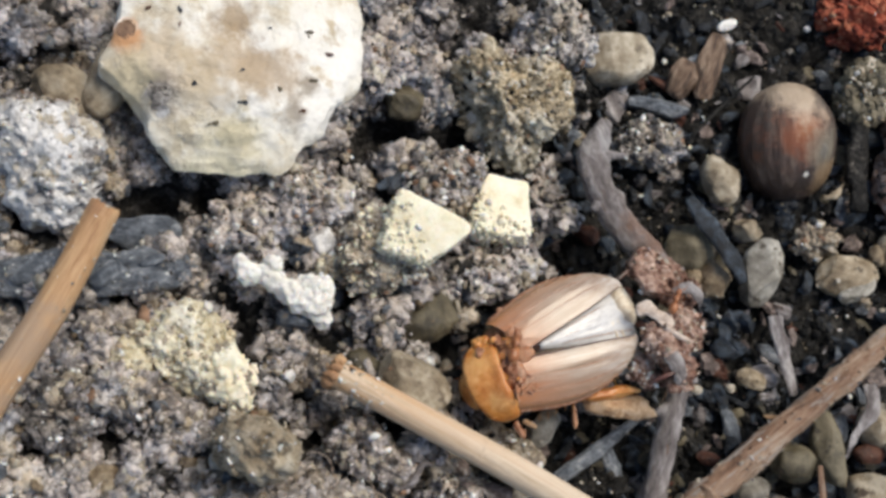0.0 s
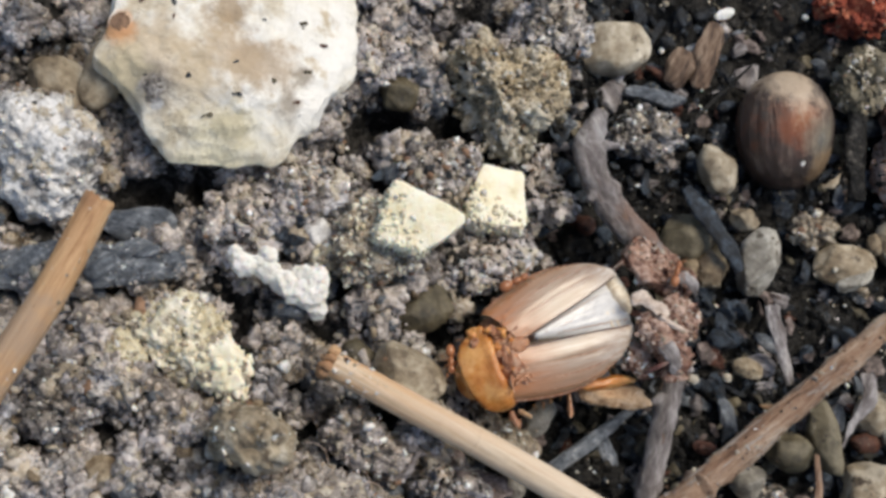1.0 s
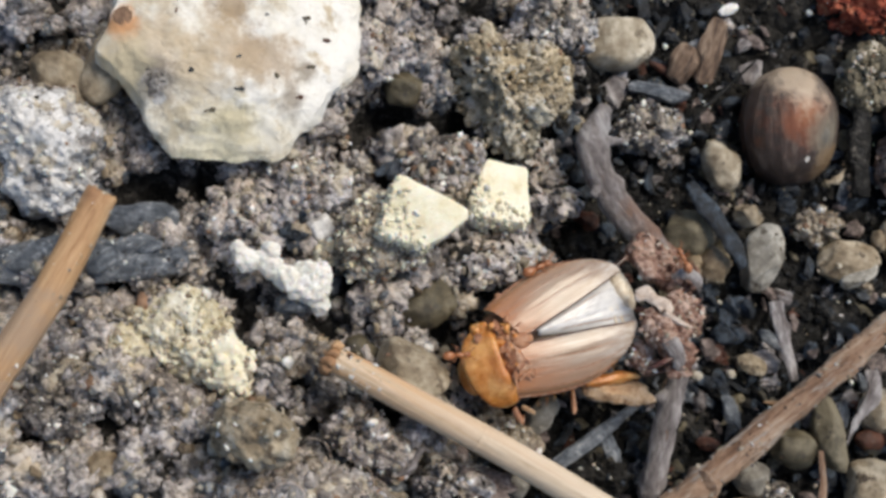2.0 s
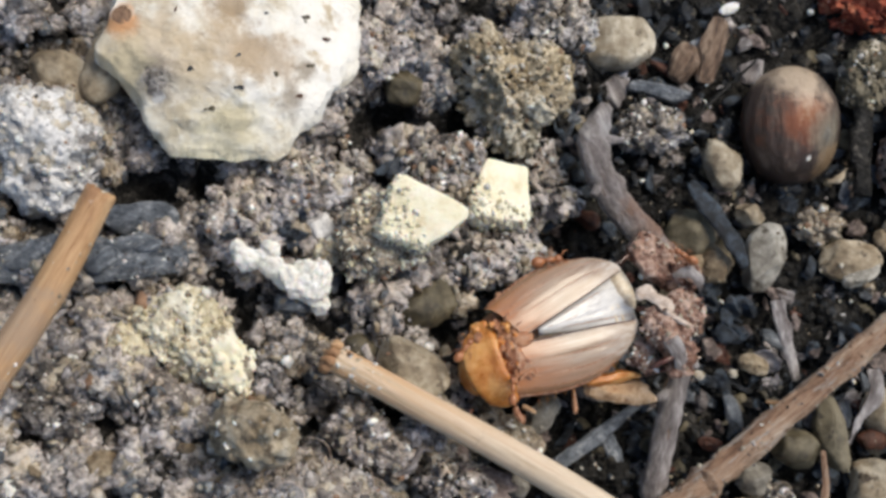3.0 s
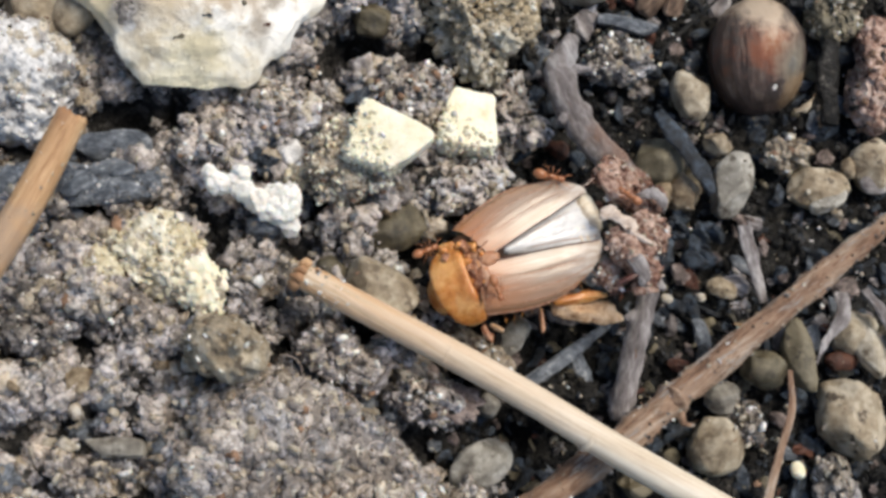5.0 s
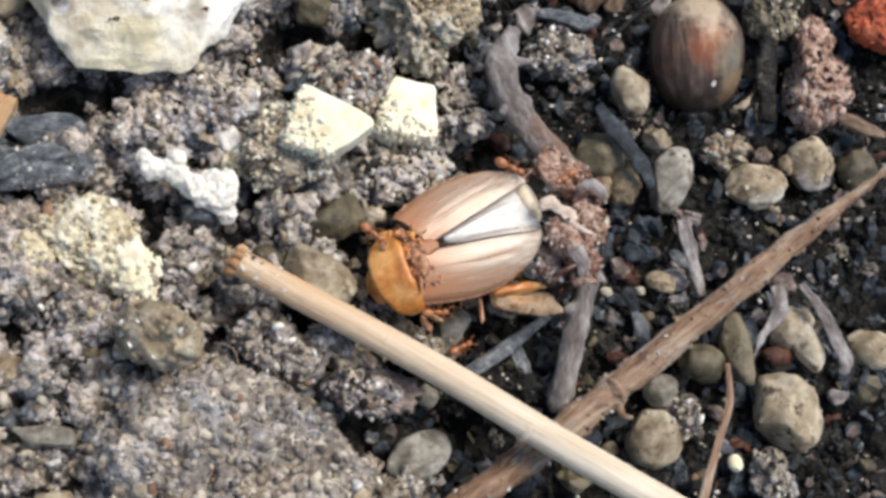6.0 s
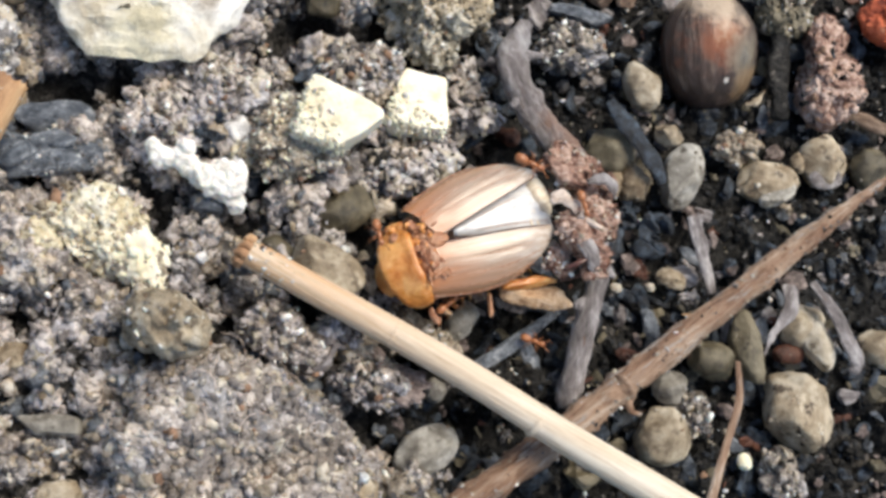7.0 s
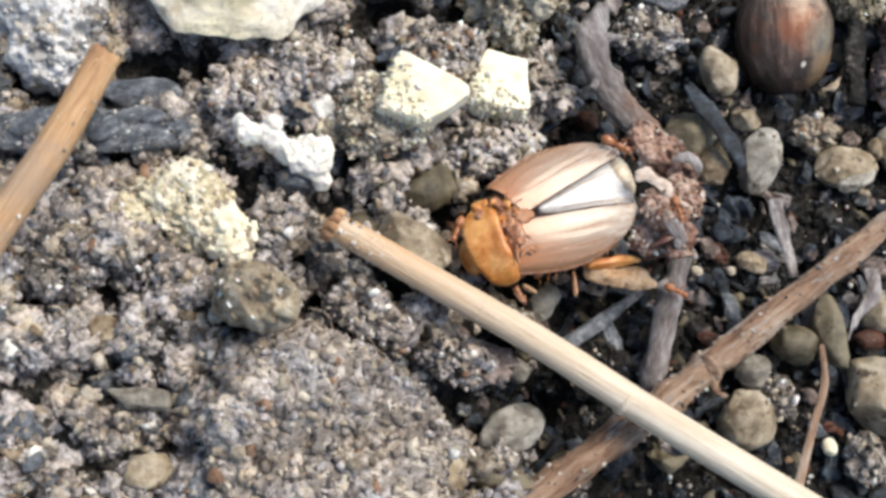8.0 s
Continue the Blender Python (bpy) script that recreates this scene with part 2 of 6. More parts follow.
M_sandy = earthy("sandy_earth", [(0.05, (0.050, 0.039, 0.023)), (0.30, (0.160, 0.126, 0.076)), (0.55, (0.30, 0.247, 0.160)), (0.92, (0.55, 0.485, 0.36))], 0.9, 0.3, 0.5, 0.35, 0.16, hue=0.7, wet=0.2)
M_clay = stony("red_clay_grain", [(0.2, (0.10, 0.055, 0.035)), (0.8, (0.33, 0.20, 0.13))], 0.8, None, 0.6, 0.8, 0.04, 0.15, vary=0.4, island=True)
M_pebble = stony("tan_pebble", [(0.0, (0.085, 0.056, 0.032)), (0.3, (0.215, 0.160, 0.100)), (0.6, (0.35, 0.283, 0.198)), (0.92, (0.56, 0.49, 0.38))], 2.0, (0.075, 0.052, 0.034), 0.59, 0.4, 0.09, 0.4, vary=0.45, grit=0.28)
M_greypeb = stony("grey_pebble", [(0.0, (0.070, 0.061, 0.050)), (0.3, (0.175, 0.160, 0.137)), (0.6, (0.30, 0.285, 0.252)), (0.92, (0.53, 0.515, 0.475))], 2.0, (0.075, 0.062, 0.047), 0.59, 0.4, 0.09, 0.4, vary=0.4, grit=0.28)
M_olive = stony("olive_pebble", [(0.05, (0.035, 0.029, 0.018)), (0.4, (0.090, 0.075, 0.046)), (0.8, (0.18, 0.155, 0.105))], 1.6, (0.035, 0.03, 0.024), 0.62, 0.45, 0.05, 0.3, vary=0.35, grit=0.3)
M_rock = stained(stony("limestone", [(0.0, (0.50, 0.42, 0.30)), (0.22, (0.68, 0.61, 0.49)), (0.42, (0.82, 0.79, 0.72)), (0.75, (0.90, 0.885, 0.85))], 5.0, (0.58, 0.49, 0.36), 0.61, 0.5, 0.16, 0.8, tint=[((0.86, 0.80, 0.64), 1, 9.0, 5.5, 0.8)], grit=0.3), [((0.40, 0.29, 0.185), (2.6, -3.0), 2.4, 0.75), ((0.44, 0.33, 0.22), (0.4, -2.4), 2.8, 0.7), ((0.36, 0.26, 0.16), (0.4, 0.6), 1.5, 0.85), ((0.56, 0.44, 0.30), (-4.0, -2.6), 3.2, 0.75), ((0.50, 0.41, 0.29), (-1.4, -5.0), 2.6, 0.65), ((0.62, 0.30, 0.13), (-6.3, -1.2), 1.1, 0.85), ((0.20, 0.17, 0.155), (-4.2, -5.0), 1.5, 0.85), ((0.30, 0.25, 0.19), (1.0, -7.6), 1.3, 0.8), ((0.28, 0.23, 0.18), (4.6, -5.4), 1.0, 0.8), ((0.26, 0.21, 0.16), (5.6, -3.2), 0.8, 0.8), ((0.82, 0.74, 0.50), (0.4, -8.6), 3.0, 0.6), ((0.70, 0.60, 0.40), (-6.0, -4.8), 2.0, 0.7)])
M_cream = stony("cream_crumb", [(0.05, (0.66, 0.575, 0.38)), (0.4, (0.79, 0.745, 0.585)), (0.8, (0.84, 0.815, 0.70))], 1.8, (0.62, 0.50, 0.30), 0.70, 0.7, 0.05, 0.3, grit=0.3)
M_white = stony("white_crumb", [(0.05, (0.60, 0.58, 0.53)), (0.5, (0.77, 0.76, 0.72)), (0.8, (0.84, 0.83, 0.81))], 1.2, None, 0.72, 0.85, 0.06, 0.25)
M_yellow = earthy("yellow_crumb", [(0.1, (0.40, 0.345, 0.23)), (0.4, (0.54, 0.49, 0.36)), (0.65, (0.64, 0.60, 0.48)), (0.9, (0.74, 0.72, 0.63))], 1.2, 0.4, 0.85, 0.2, 0.12)
M_grey = earthy("grey_stone", [(0.1, (0.17, 0.16, 0.16)), (0.4, (0.37, 0.36, 0.36)), (0.65, (0.56, 0.56, 0.56)), (0.9, (0.72, 0.72, 0.73))], 1.6, 0.5, 0.6, 0.2, 0.2)
M_slate = stony("charred_wood", [(0.05, (0.025, 0.030, 0.040)), (0.4, (0.105, 0.122, 0.148)), (0.7, (0.225, 0.25, 0.285)), (0.95, (0.50, 0.52, 0.55))], 0.8, (0.025, 0.028, 0.034), 0.66, 0.32, 0.16, 0.25, stretch=(0.7, 1, 1))
M_brick = earthy("fired_brick", [(0.1, (0.06, 0.011, 0.007)), (0.4, (0.19, 0.030, 0.014)), (0.7, (0.33, 0.065, 0.03)), (0.95, (0.5, 0.2, 0.11))], 1.2, 0.4, 0.8, 0.2, 0.15)
M_tile = earthy("orange_brick", [(0.1, (0.20, 0.035, 0.016)), (0.4, (0.42, 0.085, 0.035)), (0.8, (0.58, 0.15, 0.065))], 1.6, 0.5, 0.8, 0.1, 0.08)
M_bark = stony("grey_bark", [(0.1, (0.075, 0.064, 0.064)), (0.45, (0.205, 0.183, 0.185)), (0.7, (0.34, 0.318, 0.324)), (0.95, (0.54, 0.52, 0.525))], 1.0, (0.15, 0.09, 0.062), 0.66, 0.6, 0.16, 0.3, stretch=(0.35, 1, 1))
M_rust = earthy("brown_bark", [(0.05, (0.042, 0.014, 0.009)), (0.28, (0.135, 0.058, 0.038)), (0.52, (0.29, 0.165, 0.122)), (0.88, (0.54, 0.40, 0.335))], 0.9, 0.35, 0.4, 0.3, 0.2, wet=0.2)
M_straw = stained(stony("dry_straw", [(0.0, (0.22, 0.105, 0.045)), (0.3, (0.42, 0.235, 0.115)), (0.65, (0.53, 0.335, 0.185)), (1.0, (0.64, 0.46, 0.30))], 0.7, (0.30, 0.145, 0.065), 0.68, 0.45, 0.06, 0.22, stretch=(0.05, 1, 1)), [((0.36, 0.265, 0.20), (9.0, 0.2), 3.2, 0.65), ((0.30, 0.15, 0.075), (0.2, -0.6), 1.2, 0.7), ((0.40, 0.27, 0.18), (15.0, 0.4), 2.5, 0.6)])
M_pale = stony("pale_straw", [(0.0, (0.36, 0.245, 0.155)), (0.25, (0.58, 0.47, 0.35)), (0.6, (0.73, 0.645, 0.535)), (1.0, (0.84, 0.785, 0.70))], 0.6, (0.38, 0.23, 0.12), 0.68, 0.45, 0.06, 0.2, stretch=(0.035, 1, 1), tint=[((0.50, 0.26, 0.10), 0, 0.0, 25.0, 0.9)])
M_stem = stony("brown_stem", [(0.05, (0.095, 0.045, 0.028)), (0.32, (0.255, 0.142, 0.088)), (0.62, (0.40, 0.268, 0.188)), (0.95, (0.56, 0.47, 0.395))], 1.1, (0.36, 0.315, 0.285), 0.60, 0.55, 0.22, 0.3, stretch=(0.15, 1, 1))
M_leaf = stony("dead_leaf", [(0.3, (0.075, 0.055, 0.050)), (0.6, (0.20, 0.155, 0.143)), (0.8, (0.34, 0.28, 0.262))], 1.0, None, 0.6, 0.6, 0.06, 0.2)
M_nut = stained(stony("nut_shell", [(0.05, (0.022, 0.013, 0.010)), (0.4, (0.050, 0.029, 0.021)), (0.7, (0.085, 0.053, 0.039)), (0.95, (0.16, 0.112, 0.085))], 1.8, (0.13, 0.09, 0.068), 0.60, 0.4, 0.10, 0.35, stretch=(1, 0.3, 1), coat=0.25, grit=0.35), [((0.24, 0.066, 0.022), (-0.8, 0.8), 2.6, 0.8), ((0.34, 0.12, 0.045), (-0.2, 1.4), 1.3, 0.7), ((0.50, 0.39, 0.29), (-0.3, 3.8), 2.6, 0.9), ((0.22, 0.19, 0.14), (1.6, -0.7), 1.9, 0.8), ((0.22, 0.14, 0.072), (2.2, -2.6), 1.6, 0.8)])
M_chip = stony("wood_chip", [(0.2, (0.055, 0.032, 0.021)), (0.5, (0.165, 0.102, 0.068)), (0.8, (0.31, 0.225, 0.165))], 0.8, (0.04, 0.025, 0.018), 0.62, 0.65, 0.16, 0.3, stretch=(0.2, 1, 1))
# the last, near-white tint paints the bright sheen at the rear into the colour
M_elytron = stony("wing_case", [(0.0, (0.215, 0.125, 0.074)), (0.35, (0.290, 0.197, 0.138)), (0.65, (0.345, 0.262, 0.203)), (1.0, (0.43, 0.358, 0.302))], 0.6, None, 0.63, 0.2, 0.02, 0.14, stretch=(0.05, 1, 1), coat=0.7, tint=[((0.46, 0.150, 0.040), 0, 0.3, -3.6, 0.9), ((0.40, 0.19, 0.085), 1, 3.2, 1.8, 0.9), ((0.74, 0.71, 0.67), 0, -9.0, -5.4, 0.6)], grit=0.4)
M_orange = stained(stony("orange_chitin", [(0.05, (0.38, 0.115, 0.020)), (0.45, (0.60, 0.245, 0.058)), (0.95, (0.78, 0.44, 0.175))], 1.3, (0.42, 0.135, 0.028), 0.65, 0.3, 0.03, 0.3, coat=0.35, grit=0.25), [((0.44, 0.14, 0.028), (-0.9, 0.4), 1.2, 0.6), ((0.74, 0.40, 0.14), (0.6, -1.4), 1.0, 0.6)])
M_joint = stony("brown_chitin", [(0.05, (0.15, 0.042, 0.016)), (0.45, (0.40, 0.165, 0.075)), (0.9, (0.58, 0.36, 0.23))], 0.6, (0.62, 0.48, 0.38), 0.68, 0.4, 0.05, 0.2, coat=0.3)
M_darkleg = stony("dark_chitin", [(0.3, (0.02, 0.008, 0.006)), (0.7, (0.10, 0.03, 0.02))], 0.6, None, 0.6, 0.3, 0.02, 0.2, coat=0.3)
M_torn = stony("torn_chitin", [(0.05, (0.15, 0.042, 0.016)), (0.45, (0.36, 0.145, 0.070)), (0.9, (0.56, 0.35, 0.24))], 0.7, (0.12, 0.03, 0.012), 0.60, 0.4, 0.08, 0.25, coat=0.3)
M_wing = stony("folded_wing", [(0.05, (0.44, 0.445, 0.46)), (0.5, (0.60, 0.605, 0.62)), (0.9, (0.74, 0.73, 0.71))], 1.4, (0.58, 0.45, 0.36), 0.72, 0.28, 0.02, 0.25, stretch=(0.25, 1, 1), coat=0.4)
M_belly = stony("pale_abdomen", [(0.15, (0.62, 0.49, 0.34)), (0.55, (0.78, 0.70, 0.57)), (0.85, (0.84, 0.79, 0.69))], 1.2, None, 0.6, 0.3, 0.03, 0.25, coat=0.3)
M_ant = stony("amber_ant", [(0.2, (0.20, 0.065, 0.024)), (0.8, (0.42, 0.165, 0.066))], 0.5, None, 0.6, 0.3, 0.005, 0.1, coat=0.2)
M_shin = stony("tan_shin", [(0.1, (0.30, 0.15, 0.07)), (0.5, (0.52, 0.34, 0.20)), (0.9, (0.68, 0.51, 0.36))], 0.8, (0.30, 0.13, 0.06), 0.64, 0.4, 0.06, 0.25)
M_twig = stained(stony("brown_grey_bark", [(0.1, (0.080, 0.066, 0.064)), (0.45, (0.21, 0.183, 0.182)), (0.7, (0.34, 0.312, 0.314)), (0.95, (0.56, 0.54, 0.54))], 1.0, (0.14, 0.085, 0.06), 0.64, 0.5, 0.2, 0.3, stretch=(0.35, 1, 1)), [((0.25, 0.150, 0.112), (8.5, 0.2), 3.4, 0.8), ((0.27, 0.145, 0.10), (13.0, 0), 3.0, 0.85), ((0.46, 0.47, 0.50), (2.0, 0.3), 2.2, 0.5)])
M_redbrown = stony("red_brown_stone", [(0.2, (0.035, 0.012, 0.008)), (0.8, (0.13, 0.045, 0.024))], 0.8, None, 0.6, 0.5, 0.05, 0.2)
M_membrane = stony("pale_fibre", [(0.2, (0.38, 0.28, 0.22)), (0.7, (0.62, 0.53, 0.47))], 0.8, None, 0.6, 0.35, 0.04, 0.2)


# ---- mesh helpers (all sizes in mm) ----
def ball(sub):
    bm = bmesh.new()
    bmesh.ops.create_icosphere(bm, subdivisions=sub, radius=1.0)
    v = np.array([x.co[:] for x in bm.verts])
    f = np.array([[x.index for x in q.verts] for q in bm.faces])
    bm.free()
    return v / np.linalg.norm(v, axis=1, keepdims=True), f


BALL = {n: ball(n) for n in (1, 2, 3, 4, 5, 6)}


def mesh_of(name, verts, faces, mats, index=None, flat=False):
    me = bpy.data.meshes.new(name)
    me.from_pydata((np.asarray(verts) * MM).tolist(), [], faces if isinstance(faces, list) else faces.tolist())
    for m in mats:
        me.materials.append(m)
    if index is not None:
        me.polygons.foreach_set("material_index", np.asarray(index, dtype=np.int32))
    me.polygons.foreach_set("use_smooth", np.full(len(me.polygons), True) & ~np.asarray(flat))
    me.update()
    return me


def at(x, y, z, rx=0, ry=0, rz=0):
    """A pose from mm and degrees."""
    return pose(x * MM, y * MM, z * MM, rx, ry, rz)


def thing(name, me, m, label, category, group="", kind=""):
    ob = new(name, me)
    ob.matrix_world = m
    return tagged(ob, label, category, group, kind)


def part(name, me, parent, m=None, label=""):
    ob = new(name, me)
    ob.parent = parent
    if m is not None:
        ob.matrix_basis = m
    return tagged(ob, label)


def lump(rx, ry, rz, sub=3, cuts=(), rough=0.06, grain=0.0, seed=0, power=2.0, size=None):
    """A rounded stone: an ellipsoid, flattened where planes (nx, ny, nz, d) cut it, with uneven skin."""
    v, f = BALL[sub]
    r = (np.abs(v) ** power).sum(1) ** (-1.0 / power)
    p = v * r[:, None]
    for nx, ny, nz, d in cuts:
        n = np.array((nx, ny, nz), float)
        n /= np.linalg.norm(n)
        over = np.maximum(p @ n - d, 0)
        p = p - (over * 0.93)[:, None] * n
    p = p * (rx, ry, rz)
    s = size or max(rx, ry) * 0.9
    p = p + v * (rough * min(rx, ry) * fbm(p + seed * 31.7, s, 4, seed))[:, None]
    if grain:
        p = p + v * (grain * np.abs(fbm(p + seed * 11.1, 0.7, 3, seed + 7)))[:, None]
    return p, f


def joined(pieces):
    """One vertex and face list from several, with each piece's material index."""
    vs, fs, ms, n = [], [], [], 0
    for v, f, m in pieces:
        vs.append(v)
        fs.append(np.asarray(f) + n)
        ms.append(np.full(len(f), m))
        n += len(v)
    return np.concatenate(vs), np.concatenate(fs), np.concatenate(ms)


rng = np.random.default_rng(11)


def grains_on(points, normals, sizes, mats, sub=1, sink=0.36, ragged=0.42):
    """Small angular grains sitting on points."""
    v, f = BALL[sub]
    n, k = len(points), len(v)
    if sub == 1:
        k = 12
    q = np.tile(v[None], (n, 1, 1))
    q = q * (1 + ragged * rng.uniform(-1, 1, (n, k, 1)))
    q = q * rng.uniform(0.5, 1.5, (n, 1, 3))
    a = rng.uniform(0, 2 * np.pi, n)
    c, s = np.cos(a)[:, None], np.sin(a)[:, None]
    q = np.stack([q[..., 0] * c - q[..., 1] * s, q[..., 0] * s + q[..., 1] * c, q[..., 2]], -1)
    b = rng.uniform(0, 2 * np.pi, n)
    c, s = np.cos(b)[:, None], np.sin(b)[:, None]
    q = np.stack([q[..., 0] * c - q[..., 2] * s, q[..., 1], q[..., 0] * s + q[..., 2] * c], -1)
    q = q * np.asarray(sizes)[:, None, None] + (np.asarray(points) + np.asarray(normals) * (np.asarray(sizes) * (1 - 2 * sink))[:, None])[:, None]
    faces = (f[None] + (np.arange(n) * k)[:, None, None]).reshape(-1, 3)
    return q.reshape(-1, 3), faces, np.repeat(np.asarray(mats), len(f))


def skin_grains(p, f, count, lo, hi, weights, only_up=True):
    """Grains over a lump's skin: points, normals, sizes and materials."""
    tri = p[f]
    nn = np.cross(tri[:, 1] - tri[:, 0], tri[:, 2] - tri[:, 0])
    area = np.linalg.norm(nn, axis=1)
    nn = nn / (area[:, None] + 1e-12)
    w = area * (nn[:, 2] > -0.3 if only_up else 1)
    pick = rng.choice(len(f), count, p=w / w.sum())
    u = rng.dirichlet((1, 1, 1), count)
    pts = (tri[pick] * u[..., None]).sum(1)
    size = lo * (hi / lo) ** (rng.uniform(0, 1, count) ** 1.8)
    return pts, nn[pick], size, rng.choice(len(weights), count, p=np.array(weights) / sum(weights))


def fused(p, out, knob, seed, calm=1.0):
    """Granules grown together on a lump's skin: three sizes of domes, bent out of line, with pores between them."""
    bend = p + np.stack([fbm(p, 1.3, 2, seed + 11), fbm(p, 1.3, 2, seed + 12), fbm(p, 1.3, 2, seed + 13)], 1) * 0.42
    pore = np.clip(fbm(bend, 1.15, 3, seed + 21) - 0.30, 0, 0.6)
    rise = knob * (1.05 * domes(bend, 1.8 * knob + 0.4, seed) - 0.62) + 0.50 * domes(bend, 0.9, seed + 5) + 0.40 * domes(bend, 0.48, seed + 3) + 0.12 * fbm(p, 0.4, 2, seed + 9) - 0.25 - 2.2 * pore
    return p + out * (calm * rise)[:, None]


def clod(rx, ry, rz, count, lo, hi, mats, weights, sub=4, cuts=(), rough=0.22, seed=1, power=2.0, calm=1.0):
    """A crumb of earth: a lumpy core of granules grown together, with loose grains stuck to it."""
    p, f = lump(rx, ry, rz, 6 if min(rx, ry) > 1.9 else sub, cuts, rough, 0.0, seed, power)
    v = p / (np.linalg.norm(p, axis=1, keepdims=True) + 1e-9)
    p = fused(p, v, min(1.0, 0.35 * min(rx, ry)), seed, calm)
    pts, nn, size, mi = skin_grains(p, f, int(count * 0.8), lo * 0.8, hi * 0.8, weights)
    gv, gf, gm = grains_on(pts, nn, size, mi, sink=0.5)
    host = value(p[f].mean(1) / 0.8 + 5.5, seed + 31) + 0.25 * rng.uniform(0, 1, len(f))
    index = np.where(host > 0.62, 2 if len(mats) > 2 and weights[2] > 0.8 else 0, 0)
    return mesh_of("clod", p, f, mats[:3], index), mesh_of("grain_crust", gv, gf, mats, gm)


def spline(points, steps):
    p = np.asarray(points, float)
    p = np.vstack([2 * p[0] - p[1], p, 2 * p[-1] - p[-2]])
    out = []
    for i in range(1, len(p) - 2):
        for t in np.linspace(0, 1, steps, endpoint=i == len(p) - 3):
            a, b, c, d = p[i - 1 : i + 3]
            out.append(0.5 * (2 * b + (c - a) * t + (2 * a - 5 * b + 4 * c - d) * t**2 + (3 * b - a - 3 * c + d) * t**3))
    return np.array(out)


def tube(points, radii, sides=20, steps=10, ridges=0.0, ridge_n=9, knobs=0.0, flat=1.0, seed=0, ragged=0.0):
    """A stem along a curve, with its own thickness, ridges, knobs and broken ends."""
    c = spline(points, steps)
    s = np.linspace(0, 1, len(c))
    r = np.interp(s, np.linspace(0, 1, len(radii)), radii)
    t = np.gradient(c, axis=0)
    t /= np.linalg.norm(t, axis=1, keepdims=True)
    side = np.cross(t, (0, 0, 1.0))
    side /= np.linalg.norm(side, axis=1, keepdims=True) + 1e-9
    up = np.cross(side, t)
    a = np.linspace(0, 2 * np.pi, sides, endpoint=False)
    ca, sa = np.cos(a), np.sin(a) * flat
    rr = r[:, None] * (1 + ridges * np.cos(ridge_n * a + seed)[None])
    v = c[:, None] + rr[..., None] * (ca[None, :, None] * side[:, None] + sa[None, :, None] * up[:, None])
    if ragged:
        for end, sign in ((0, -1), (-1, 1)):
            v[end] += sign * t[end] * (ragged * rng.uniform(-1, 1, (sides, 1)))
    flatv = v.reshape(-1, 3)
    if knobs:
        d = flatv - np.repeat(c, sides, 0)
        flatv = flatv + d / (np.linalg.norm(d, axis=1, keepdims=True) + 1e-9) * (knobs * fbm(flatv, 1.1, 4, seed))[:, None]
    n = len(c)
    faces = []
    for i in range(n - 1):
        for j in range(sides):
            k = (j + 1) % sides
            faces.append((i * sides + j, (i + 1) * sides + j, (i + 1) * sides + k, i * sides + k))
    verts = np.vstack([flatv, c[0] + t[0] * r[0] * 0.1, c[-1] - t[-1] * r[-1] * 0.1])
    for j in range(sides):
        k = (j + 1) % sides
        faces.append((n * sides, j, k))
        faces.append((n * sides + 1, (n - 1) * sides + k, (n - 1) * sides + j))
    return verts, faces


def along(p0, p1):
    """The pose (mm) whose x axis runs from p0 to p1."""
    a, b = Vector(p0), Vector(p1)
    x = (b - a).normalized()
    y = Vector((0, 0, 1)).cross(x).normalized()
    z = x.cross(y)
    m = Matrix((x, y, z)).transposed().to_4x4()
    m.translation = a * MM
    return m


def stem(name, points, radii, mat, label, category, group="", **shape):
    """A stem, twig or blade through points of the plan, modelled along its own x axis."""
    m = along(points[0], points[-1])
    inv = m.to_3x3().transposed()
    local = [tuple(inv @ (Vector(p) - Vector(points[0]))) for p in points]
    v, f = tube(local, radii, **shape)
    return thing(name, mesh_of(name, v, f, [mat]), m, label, category, group)


# ---- the ground: one sheet, fine where it is seen, reaching the horizon ----
def spaced(lo, hi, step, far):
    mid = list(np.arange(lo, hi + step / 2, step))
    out, a, b, s = [], lo, hi, step
    left, right = [], []
    while b < far:
        s *= 1.28
        a, b = a - s, b + s
        left.append(a)
        right.append(b)
    return np.array(left[::-1] + mid + right)


def lowness(x, y):
    return smooth((x - np.minimum(0.02 * (y + 8) ** 2 - 2.0, 8.0)) / 7.0)


